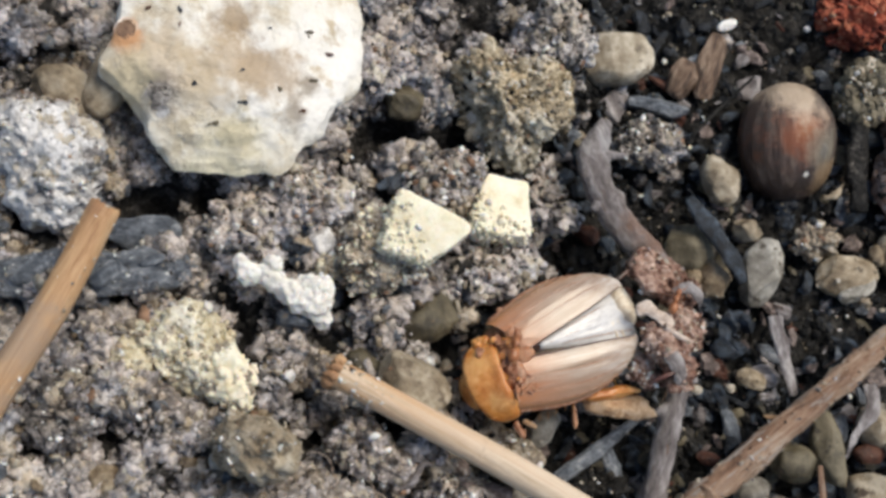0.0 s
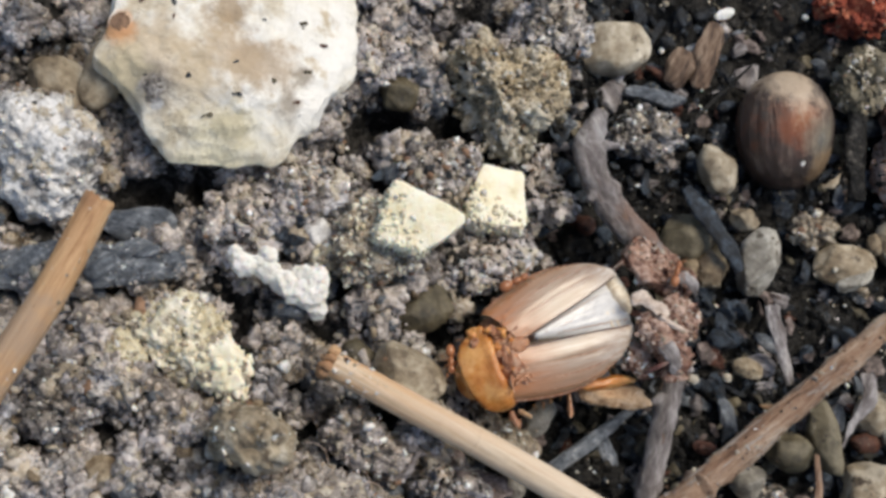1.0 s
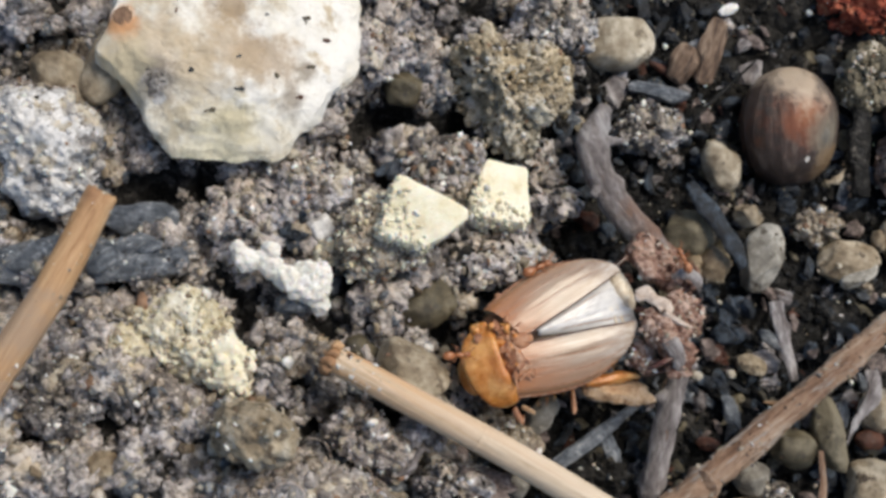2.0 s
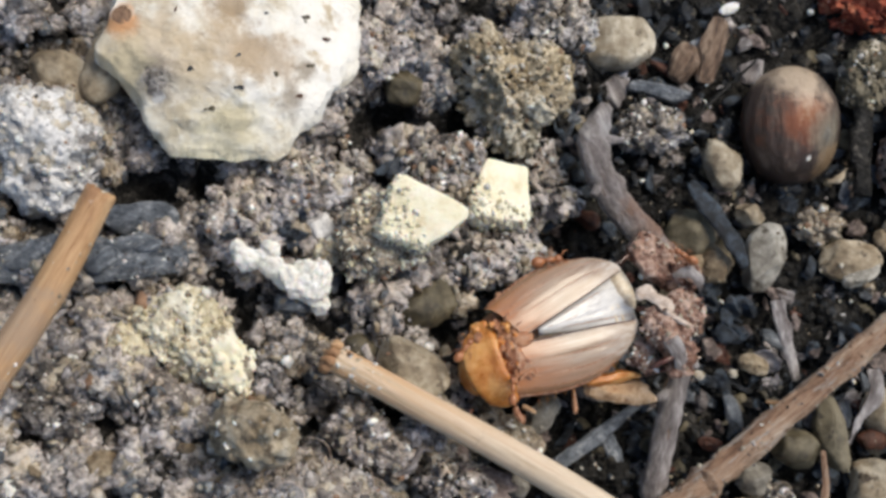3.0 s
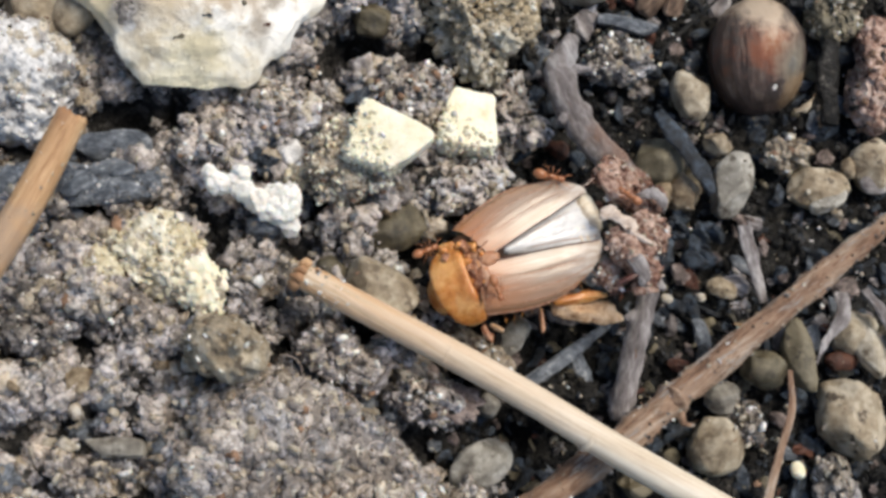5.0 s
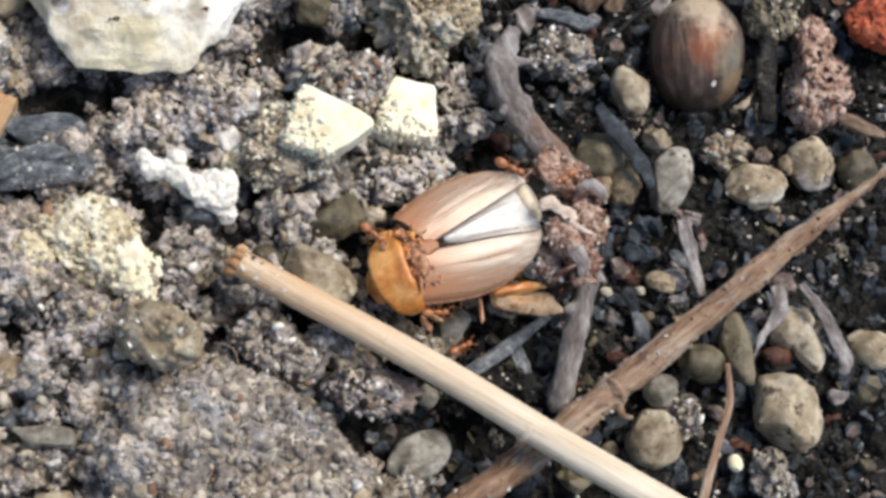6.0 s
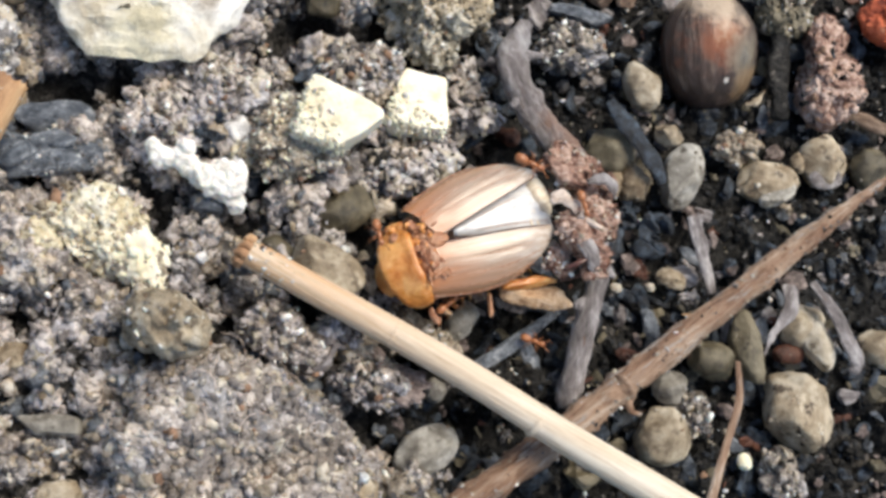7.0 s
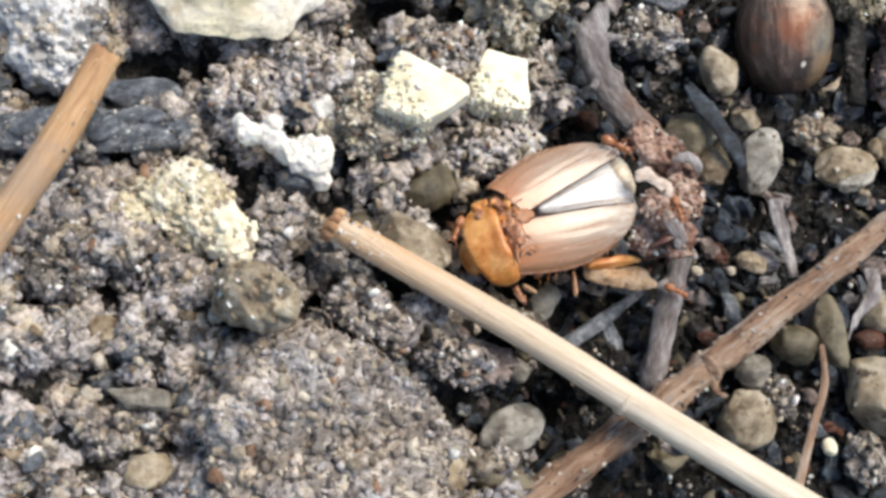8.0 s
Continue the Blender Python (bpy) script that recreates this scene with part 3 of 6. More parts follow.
# hollows between the clods: x, y, 0, reach
PITS = ((-2.6, 9.0, 0.00, 1.5), (-4.8, 8.6, 0.00, 1.2), (-7.6, 5.4, 0.00, 1.2), (-26.6, 8.0, 0.00, 1.3), (-29.6, 10.4, 0.00, 1.2), (0.6, 7.6, 0.00, 1.3), (-18.2, 2.6, 0.00, 1.4), (2.4, 9.4, 0.00, 1.1), (-19.45, 1.54, 0.00, 1.7), (-15.07, 2.70, 0.00, 1.5), (-3.53, 9.01, 0.00, 1.8), (-6.93, 11.97, 0.00, 1.4), (-5.21, 7.11, 0.00, 1.2), (-8.31, -6.06, 0.00, 1.5), (-0.29, -6.00, 0.00, 1.3), (2.68, 6.30, 0.00, 1.2), (-8.05, -12.96, 0.00, 1.4), (-5.08, -15.39, 0.00, 1.3), (-11.61, -5.08, 0.00, 1.2), (-27.09, -6.00, 0.00, 1.5), (8.44, 9.73, 0.00, 1.3), (-8.87, -10.10, 0.00, 1.2), (-2.03, -15.07, 0.00, 1.2), (0.81, -18.78, 0.00, 1.6), (2.55, -21.08, 0.00, 1.5), (4.36, -14.36, 0.00, 1.3), (7.51, -18.23, 0.00, 1.5), (-2.57, -12.15, 0.00, 1.0))


def relief(x, y):
    p = np.stack([x, y, 0 * x], 1)
    bend = p + np.stack([fbm(p, 1.6, 2, 41), fbm(p, 1.6, 2, 43), 0 * x], 1) * 0.45
    low = lowness(x, y)
    pit = sum(2.5 * np.exp(-(((x - q[0]) ** 2 + (y - q[1]) ** 2) / q[3] ** 2) ** 1.5) for q in PITS)
    return lie(x, y) - pit + 0.8 * fbm(p, 4.5, 3, 21) - 2.35 + (3.4 - 2.0 * low) * domes(bend, 3.4, 51, False) + 0.85 * domes(bend, 1.2, 55, False) + 0.42 * domes(bend, 0.55, 59, False)


def build_ground():
    xs, ys = spaced(-36, 54, 0.22, 3.0e5), spaced(-34, 32, 0.22, 3.0e5)
    gx, gy = np.meshgrid(xs, ys)
    x, y = gx.ravel(), gy.ravel()
    inner = (np.abs(x) < 300) & (np.abs(y) < 300)
    z = np.full(len(x), -1.5)
    z[inner] = relief(x[inner], y[inner])
    nx, ny = len(xs), len(ys)
    i = np.arange(ny - 1)[:, None] * nx + np.arange(nx - 1)[None]
    f = np.stack([i, i + 1, i + nx + 1, i + nx], -1).reshape(-1, 4)
    cx, cy = x[f].mean(1), y[f].mean(1)
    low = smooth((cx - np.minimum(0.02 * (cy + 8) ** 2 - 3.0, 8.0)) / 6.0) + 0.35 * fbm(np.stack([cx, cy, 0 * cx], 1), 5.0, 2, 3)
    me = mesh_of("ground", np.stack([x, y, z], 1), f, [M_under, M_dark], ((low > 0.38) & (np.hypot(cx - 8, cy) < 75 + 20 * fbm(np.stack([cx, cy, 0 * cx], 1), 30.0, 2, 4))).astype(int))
    return thing("ground", me, Matrix(), "dark crumbly garden soil with grains of sand and charcoal", "soil", kind="structure")


ground_ob = build_ground()


SOIL_MATS = [M_soil, M_dark, M_sand, M_quartz_glint, M_char, M_clay]


def scatter_grains():
    """Loose grains that nobody could count."""
    n = 13000
    x, y = rng.uniform(-36, 54, n), rng.uniform(-38, 34, n)
    high = relief(x, y) - lie(x, y)
    stay = (high > np.quantile(high, 0.50)) | (lowness(x, y) > 0.5)
    x, y = x[stay], y[stay]
    n = len(x)
    low = lowness(x, y)
    z = relief(x, y)
    size = 0.09 * (0.36 / 0.09) ** (rng.uniform(0, 1, n) ** 2.0)
    u = rng.uniform(0, 1, n)
    left = np.searchsorted(np.cumsum([0.76, 0.03, 0.13, 0.045, 0.02, 0.015]), u)
    right = np.searchsorted(np.cumsum([0.05, 0.79, 0.028, 0.006, 0.118, 0.008]), u)
    mi = np.minimum(np.where(rng.uniform(0, 1, n) < low, right, left), 5)
    big = size > 0.30
    pts, up = np.stack([x, y, z], 1), np.tile((0, 0, 1.0), (n, 1))
    for name, sel, sub in (("soil_grains", ~big, 1), ("soil_granules", big, 2)):
        v, f, m = grains_on(pts[sel], up[sel], size[sel], mi[sel], 1) if sub == 1 else coarse(pts[sel], up[sel], size[sel], mi[sel])
        me = mesh_of(name, v, f, SOIL_MATS, m, flat=sub == 1)
        ob = part(name, me, ground_ob, label="loose grains of soil, sand and charcoal")
        tagged(ob, kind="stuff")
    # larger loose grains of many colours on the bank
    n = 1500
    x, y = rng.uniform(-34, 8, n), rng.uniform(-30, 12, n)
    stay = (lowness(x, y) < 0.4) & (relief(x, y) - lie(x, y) > -0.6) & (rng.uniform(0, 1, n) < np.clip(0.75 - 0.035 * (y + 6), 0.25, 1))
    x, y = x[stay], y[stay]
    mats = [M_sand, M_tan, M_pink, M_slate, M_clay, M_quartz_glint, M_pebble]
    pts = np.stack([x, y, relief(x, y) + rng.uniform(0.25, 0.75, len(x))], 1)
    size = 0.26 * 2.0 ** rng.uniform(0, 1, len(x))
    v, f, m = grains_on(pts, np.tile((0, 0, 1.0), (len(x), 1)), size, rng.choice(7, len(x), p=(0.3, 0.15, 0.2, 0.13, 0.03, 0.06, 0.13)), 1, 0.36, 0.5)
    tagged(part("coarse_sand", mesh_of("coarse_sand", v, f, mats, m), ground_ob, label="coarse loose grains of sand in many greys"), kind="stuff")


def scatter_specks():
    """Tiny pale grains lying on the dark bed."""
    n = 900
    x, y = rng.uniform(-2, 50, n), rng.uniform(-28, 26, n)
    stay = (lowness(x, y) > 0.6) & (fbm(np.stack([x, y, 0 * x], 1), 6.0, 2, 77) > rng.uniform(-0.7, 0.9, n))
    x, y = x[stay], y[stay]
    size = 0.07 * 3.4 ** (rng.uniform(0, 1, len(x)) ** 2)
    pts = np.stack([x, y, relief(x, y) + rng.uniform(0.2, 0.7, len(x))], 1)
    v, f, m = grains_on(pts, np.tile((0, 0, 1.0), (len(x), 1)), size, rng.choice(4, len(x), p=(0.35, 0.35, 0.2, 0.1)), 2, 0.36, 0.15)
    tagged(part("pale_specks", mesh_of("pale_specks", v, f, [M_quartz_glint, M_sand, M_light, M_yellow], m), ground_ob, label="tiny pale grains on the dark soil"), kind="stuff")


def coarse(points, normals, sizes, mats):
    v, f = BALL[2]
    n, k = len(points), len(v)
    q = np.tile(v[None], (n, 1, 1)).reshape(-1, 3)
    who = np.repeat(np.arange(n), k)
    q = q * (1 + 0.42 * fbm(q * 1.0 + who[:, None] * 7.7, 0.8, 3, 3))[:, None]
    q = q.reshape(n, k, 3) * rng.uniform(0.65, 1.25, (n, 1, 3))
    a = rng.uniform(0, 2 * np.pi, n)
    c, s = np.cos(a)[:, None], np.sin(a)[:, None]
    q = np.stack([q[..., 0] * c - q[..., 1] * s, q[..., 0] * s + q[..., 1] * c, q[..., 2]], -1)
    q = q * sizes[:, None, None] + (points + normals * (sizes * 0.4)[:, None])[:, None]
    faces = (f[None] + (np.arange(n) * k)[:, None, None]).reshape(-1, 3)
    return q.reshape(-1, 3), faces, np.repeat(mats, len(f))


# ---- stones and crumbs ----
def patch(v, f, middle, reach, lift, seed):
    """A thin crust that follows a stone's own skin round one spot: verts and faces."""
    mid = v[f].mean(1)
    d = np.linalg.norm(mid - np.array(middle), axis=1) + 0.35 * reach * fbm(mid, reach * 0.5, 3, seed)
    g = f[d < reach]
    used = np.unique(g)
    back = np.zeros(len(v), int)
    back[used] = np.arange(len(used))
    n = v[used] / np.linalg.norm(v[used], axis=1, keepdims=True)
    edge = np.clip(1.15 - np.linalg.norm(v[used] - np.array(middle), axis=1) / reach, 0.05, 1)
    q = v[used] + n * (lift * edge * (0.75 + 0.5 * fbm(v[used], 0.5, 3, seed)) - 0.04)[:, None]
    return q, back[g]


def top_at(v, x, y):
    """The highest point of a stone near x, y of its own space."""
    d = np.hypot(v[:, 0] - x, v[:, 1] - y) + 100.0 * (v[:, 2] < 0.2 * v[:, 2].max())
    return v[np.argmin(d)]


def pebble(x, y, dz, a, b, turn, mat, label, c=None, cuts=(), seed=1, power=2.2, rough=0.08, sub=4, name="pebble", category="pebble", group="pebbles in the soil", tip=(0, 0)):
    c = c or 0.85 * min(a, b)
    pick = random.Random(seed)
    cuts = list(cuts) + [(pick.uniform(-1, 1), pick.uniform(-1, 1), pick.uniform(-0.2, 1), pick.uniform(0.74, 0.92)) for _ in range(6)]
    v, f = lump(a, b, c, sub, cuts, rough * 1.7, 0.0, seed, power)
    v = v * (1 + 0.03 * fbm(v + seed, 0.8, 3, seed))[:, None]
    stone = thing(name, mesh_of(name, v, f, [mat]), at(x, y, ground(x, y) + dz, tip[0], tip[1], turn), label, category, group)
    if name == "pebble" and sub > 3:
        pts, nn, size, mi = skin_grains(v, f, int(13 * a * b) + 16, 0.04, 0.15, (5, 0.25, 4, 0.3, 0.1, 1))
        held = (fbm(pts + seed, 1.2, 2, seed) - 0.55 * pts[:, 2] / c > rng.uniform(-0.25, 0.35, len(pts)))
        gv, gf, gm = grains_on(pts[held], nn[held], size[held], mi[held])
        tagged(part("earth_crust", mesh_of("earth_crust", gv, gf, [M_tan, M_dark, M_sand, M_quartz_glint, M_char, M_clay], gm, flat=True), stone, label="grains of earth stuck to a pebble"), kind="stuff")
    return stone


def earth(x, y, dz, a, b, turn, label, c=None, count=400, lo=0.10, hi=0.40, mats=None, weights=(6, 1, 2, 0.5, 0.5, 0.3), cuts=(), seed=1, power=2.0, rough=0.34, sub=5, name="soil_clod", category="soil clod", group="", tip=(0, 0), calm=1.0):
    c = c or 0.8 * min(a, b)
    dz = dz + 0.45
    me, grains = clod(a, b, c, count, lo, hi, mats or SOIL_MATS, weights, sub, cuts, rough, seed, power, calm)
    me.name = name
    body = thing(name, me, at(x, y, ground(x, y) + dz, tip[0], tip[1], turn), label, category, group)
    tagged(part("grain_crust", grains, body, label="grains packed on its skin"), kind="stuff")
    return body


def crust(ob, v, f, way, count):
    """Sand stuck to one side of a crumb."""
    pts, nn, size, mi = skin_grains(v, f, count * 6, 0.09, 0.24, (4, 5, 0.8))
    side = (pts @ np.array(way)) / np.linalg.norm(way) > rng.uniform(-0.1, 1.5, len(pts))
    gv, gf, gm = grains_on(pts[side], nn[side], size[side], mi[side])
    tagged(part("sand_crust", mesh_of("sand_crust", gv, gf, [M_yellow, M_cream, M_quartz_glint], gm), ob, label="grains of sand stuck to a crumb"), kind="stuff")


def charcoal(x, y, dz, r, label, seed):
    """A shattered lump of charcoal: angular shards leaning on one another."""
    pick, shards = random.Random(seed), []
    for k in range(9):
        size = r * pick.uniform(0.35, 0.6)
        cuts = [(pick.uniform(-1, 1), pick.uniform(-1, 1), pick.uniform(-1, 1), pick.uniform(0.3, 0.6)) for _ in range(7)]
        v, f = lump(size, size * pick.uniform(0.6, 1.1), size * 0.8, 3, cuts, 0.12, 0.0, seed + k, 2.4)
        a, d = 6.28 * k / 9 + pick.uniform(-0.4, 0.4), r * (0.0 if k == 0 else pick.uniform(0.35, 0.75))
        shards.append((v + (d * math.cos(a), d * math.sin(a) * 1.2, 0.5 * size + pick.uniform(-0.1, 0.3) * r), f, 0))
    body = thing("charcoal_lump", mesh_of("charcoal_lump", shards[0][0], shards[0][1], [M_char], flat=True), at(x, y, ground(x, y) + dz), label, "charcoal", "charcoal in the soil")
    for v, f, _ in shards[1:]:
        part("shard", mesh_of("shard", v, f, [M_char], flat=True), body)
    return body


def build_stones():
    # large pale stone
    x, y, dz, a, b = -15.45, 12.45, 2.90, 9.16, 9.12
    v, f = lump(a, b, 5.4, 6, [(-0.95, 0.30, 0.0, 0.70), (-0.74, -0.66, 0.0, 0.85), (0.80, -0.60, 0.0, 0.93), (-0.1, 0.2, 1, 0.72), (0.6, 0.2, 0.75, 0.84)], 0.06, 0.0, 4, 2.15)
    v[:, 2] = 4.5 * np.sign(v[:, 2]) * (np.abs(v[:, 2]) / 5.4) ** 1.9
    out = v / np.linalg.norm(v, axis=1, keepdims=True)
    bands = np.sin(2.2 * (v[:, 1] - 0.25 * v[:, 0] + 1.2 * v[:, 2]) + 1.5 * fbm(v, 3.0, 3, 75)) * smooth((-v[:, 1] - 0.5) / 3.0)
    v = v + out * (0.42 * fbm(v, 3.4, 4, 71) + 0.13 * fbm(v, 0.9, 3, 72) + 0.045 * bands)[:, None]
    rock = thing("stone", mesh_of("stone", v, f, [M_rock]), at(x, y, ground(x, y) + dz), "large pale limestone lump stained brown, lying on soil", "stone")
    for k, (px, py, reach, lift, m) in enumerate(((-4.1, -5.2, 1.5, 0.09, M_soil), (-3.7, -6.2, 0.7, 0.12, M_grey), (-6.1, -1.0, 0.7, 0.2, M_clay))):
        q, g = patch(v, f, top_at(v, px, py), reach, lift, 80 + k)
        if len(g) > 20:
            part("crust", mesh_of("crust", q, g, [m]), rock, label="thin crust of dried earth on the stone")
    for k, (px, py, turn, sx) in enumerate(((-2.9, 0.6, 84, 0.62), (-2.85, -0.5, 80, 0.3), (5.4, 0.2, 62, 0.34), (2.9, 0.3, 10, 0.3), (6.7, -0.9, 8, 0.34), (5.8, -2.9, 15, 0.38), (1.1, -2.9, 40, 0.2), (5.1, -5.0, 20, 0.3), (-0.6, -6.6, 24, 0.42), (1.2, -5.4, 0, 0.25), (-4.9, 0.5, 30, 0.2), (3.6, -4.2, 20, 0.25), (-1.6, -4.5, 10, 0.25))):
        p = top_at(v, px, py)
        q, g = lump(sx * rng.uniform(0.5, 1.3), rng.uniform(0.07, 0.20), 0.07, 3, ((1, 1, 0, 0.7), (-1, 0.6, 0, 0.6)), 0.9, 0, 300 + k, 2.4)
        part("dark_speck", mesh_of("dark_speck", q, g, [(M_char, M_redbrown, M_olive)[k % 3]]), rock, at(p[0], p[1], p[2], 0, 0, turn), "dark speck of charcoal stuck on stone")
    earth(-25.97, 3.43, 0.60, 4.28, 3.39, -20, "pale grey quartz-flecked stone with a rough skin", count=500, weights=(6, 0.02, 1, 2.2, 0.02, 0.2), mats=[M_grey, M_dark, M_sand, M_quartz_glint, M_char, M_clay], seed=3, name="stone", category="stone", rough=0.3, calm=0.6)
    earth(-26.82, 6.17, 0.80, 3.95, 1.61, -8, "pinkish brown crust of earth beside a stone", count=260, weights=(5, 0.4, 1.5, 0.7, 0.2, 2), mats=[M_pink, M_dark, M_sand, M_quartz_glint, M_char, M_clay], seed=5)
    pebble(-24.76, 8.15, 1.00, 2.86, 1.90, -38, M_light, "tan pebble half buried beside a pale stone", seed=2)
    pebble(-22.55, 9.50, 2.30, 1.35, 2.60, -14, M_light, "yellowish stained stone chip leaning on a pale stone", seed=12, name="stone_chip", category="stone chip")
    pebble(-3.72, 18.01, 0.50, 1.94, 1.70, 0, M_pebble, "rounded tan pebble in crumbly soil", seed=3)
    pebble(-6.32, 16.78, 0.80, 1.11, 1.43, 20, M_white, "small white stone chip beside a large stone", seed=4)
    pebble(-2.58, 10.81, 0.30, 1.27, 1.51, 70, M_olive, "brown pebble in the shade between clods", seed=6)
    earth(-4.43, 13.02, 0.50, 2.85, 2.18, 10, "grey clod of crumbly soil", count=350, mats=[M_pink, M_dark, M_sand, M_quartz_glint, M_char, M_clay], seed=7)
    earth(4.22, 11.21, 1.10, 4.33, 3.85, -25, "tan sandy clod of soil full of grains", count=1500, weights=(8, 0.6, 3, 0.4, 0.2, 0.4), cuts=[(-0.62, -0.78, 0.25, 0.55)], mats=[M_sandy, M_dark, M_sand, M_quartz_glint, M_char, M_clay], seed=8, rough=0.36)
    pebble(14.43, 17.20, 0.90, 3.13, 2.26, 14, M_light, "smooth tan pebble on dark soil", seed=9, rough=0.05, cuts=[(0, -0.3, 1, 0.8)])
    pebble(22.88, 7.97, 0.90, 1.47, 2.08, 22, M_light, "small oval tan pebble on dark soil", seed=10, rough=0.05)
    pebble(25.14, 4.36, 0.80, 1.17, 0.95, -20, M_light, "small whitish pebble on dark soil", seed=11, rough=0.07)
    pebble(26.00, 1.06, 1.00, 1.64, 3.01, -24, M_greypeb, "long grey pebble lying beside a charred sliver", seed=13, rough=0.05)
    pebble(20.36, 2.66, 0.50, 1.93, 1.80, 0, M_olive, "brown pebble half buried in dark soil", seed=14)
    pebble(22.29, 0.37, 0.60, 1.62, 1.54, 10, M_pebble, "yellowish pebble half buried in dark soil", seed=15)
    pebble(20.23, -0.07, 1.00, 0.85, 1.35, -20, M_pebble, "small tan pebble by a twig", seed=16)
    earth(30.85, 3.70, 0.70, 1.58, 1.58, 0, "beige crumb of sandy earth", count=90, weights=(1, 0.2, 5, 0.6, 0.2, 0.6), mats=[M_tan, M_dark, M_sand, M_quartz_glint, M_char, M_clay], seed=17)
    pebble(33.26, 1.16, 0.80, 2.72, 1.58, 10, M_pebble, "tan pebble beside a grey flake", seed=18)
    pebble(33.80, -0.10, 1.40, 1.82, 0.74, 28, M_greypeb, "grey stone flake lying against a pebble", c=0.5, seed=19, power=2.6, name="stone_flake", category="stone flake")
    pebble(24.29, 21.12, 0.90, 0.95, 0.45, 28, M_quartz_glint, "tiny elongated white grain of quartz", seed=20, name="quartz_grain", category="grain")
    pebble(24.50, -7.28, 0.60, 1.25, 0.75, -10, M_pebble, "small tan pebble on black soil", seed=21)
    pebble(22.71, -8.03, 0.50, 0.41, 0.33, 0, M_sand, "tiny cream grain on black soil", seed=22, sub=3)
    pebble(-2.35, -9.3, 2.10, 2.65, 1.75, -28, M_light, "grey-brown pebble wedged against a straw", seed=23, rough=0.08, cuts=[(0.2, 0.3, 1, 0.75)])
    pebble(-5.20, -8.06, 0.70, 1.24, 0.95, -30, M_olive, "brown pebble behind the end of a straw", seed=24)
    pebble(-1.09, -4.68, -0.20, 2.62, 1.57, 18, M_olive, "dull brown stone under crumbly soil", seed=25, rough=0.1)
    earth(-12.2, -14.0, 3.20, 2.62, 1.85, -20, "round brown clod with a pale cap", c=3.2, count=160, weights=(4, 0.2, 3, 1, 0.1, 0.8), calm=0.5, mats=[M_light, M_dark, M_sand, M_quartz_glint, M_char, M_clay], seed=26, rough=0.12)
    earth(-5.70, -13.37, 1.00, 1.72, 1.86, 20, "pale knobbly crumb of soil", count=260, weights=(6, 0.2, 3, 1.5, 0.1, 0.3), mats=[M_pink, M_dark, M_sand, M_quartz_glint, M_char, M_clay], seed=27, rough=0.25)
    earth(-3.42, -14.71, 0.70, 1.51, 1.37, 0, "grey round crumb of soil", count=140, weights=(6, 0.2, 1, 1, 0.2, 0.1), mats=[M_pink, M_dark, M_sand, M_quartz_glint, M_char, M_clay], seed=28, rough=0.12)
    pebble(-20.93, -15.72, 0.80, 1.01, 0.81, 10, M_pebble, "small yellowish pebble in crumbly soil", seed=29)
    earth(-23.2, -12.0, 0.20, 2.4, 1.9, 25, "grey crumb of granular soil", count=300, weights=(5, 1, 1.5, 1.5, 0.6, 0.3), mats=[M_soil, M_dark, M_sand, M_quartz_glint, M_char, M_clay], seed=129)
    # pale crumbs
    x, y, dz, a, b = -2.31, 0.16, 4.10, 3.13, 2.70
    v, f = lump(a, b, 2.2, 4, [(0.48, 0.88, 0, 0.58), (0.62, -0.78, 0, 0.66), (-0.95, 0.3, 0, 0.72), (-0.3, -0.95, 0, 0.8), (0.1, 0.1, 1, 0.55)], 0.07, 0.0, 2, 2.6)
    crusty = thing("pale_crumb", mesh_of("pale_crumb", v, f, [M_cream]), at(x, y, ground(x, y) + dz, 8, -8, 0), "cream-coloured angular crumb with a sandy edge", "crumb", "cream crumbs on the soil")
    crust(crusty, v, f, (-1, -0.35, -0.1), 110)
    x, y, dz, a, b = 4.06, 3.19, 2.30, 2.73, 2.73
    v, f = lump(a, b, 1.5, 4, [(-0.95, 0.29, 0, 0.62), (1, 0.05, 0, 0.76), (0, 1, 0, 0.80), (0.1, 0, 1, 0.55), (0, -1, 0, 0.85)], 0.07, 0.0, 3, 2.8)
    crusty = thing("pale_crumb", mesh_of("pale_crumb", v, f, [M_cream]), at(x, y, ground(x, y) + dz, -10, 4, -4), "cream-coloured squared crumb stuck in soil", "crumb", "cream crumbs on the soil")
    crust(crusty, v, f, (-0.4, -1, -0.1), 80)
    earth(-4.2, -1.05, 1.60, 3.40, 2.36, 20, "sandy clod under a cream crumb", count=1500, weights=(2, 0.8, 6, 4, 0.3, 0.6), seed=31, rough=0.2, mats=[M_tan, M_soil, M_sand, M_cream, M_char, M_clay])
    earth(0.02, 4.77, 0.90, 3.10, 1.63, 25, "grey granular clod between two cream crumbs", count=700, weights=(5, 1, 2.5, 1.5, 0.5, 0.8), mats=[M_pink, M_dark, M_sand, M_quartz_glint, M_char, M_clay], seed=32, rough=0.3)
    earth(3.3, -0.8, 0.60, 4.1, 2.2, 20, "grey granular clod below a cream crumb", count=900, weights=(5, 1, 2, 2, 1, 0.4), mats=[M_pink, M_dark, M_sand, M_quartz_glint, M_char, M_clay], seed=33, rough=0.3)
    earth(8.53, 5.27, 0.50, 2.17, 3.25, 5, "grey clod of soil at the edge of the bank", count=500, weights=(6, 2, 1, 1, 1, 0.6), mats=[M_pink, M_dark, M_sand, M_quartz_glint, M_char, M_clay], seed=34, rough=0.3)
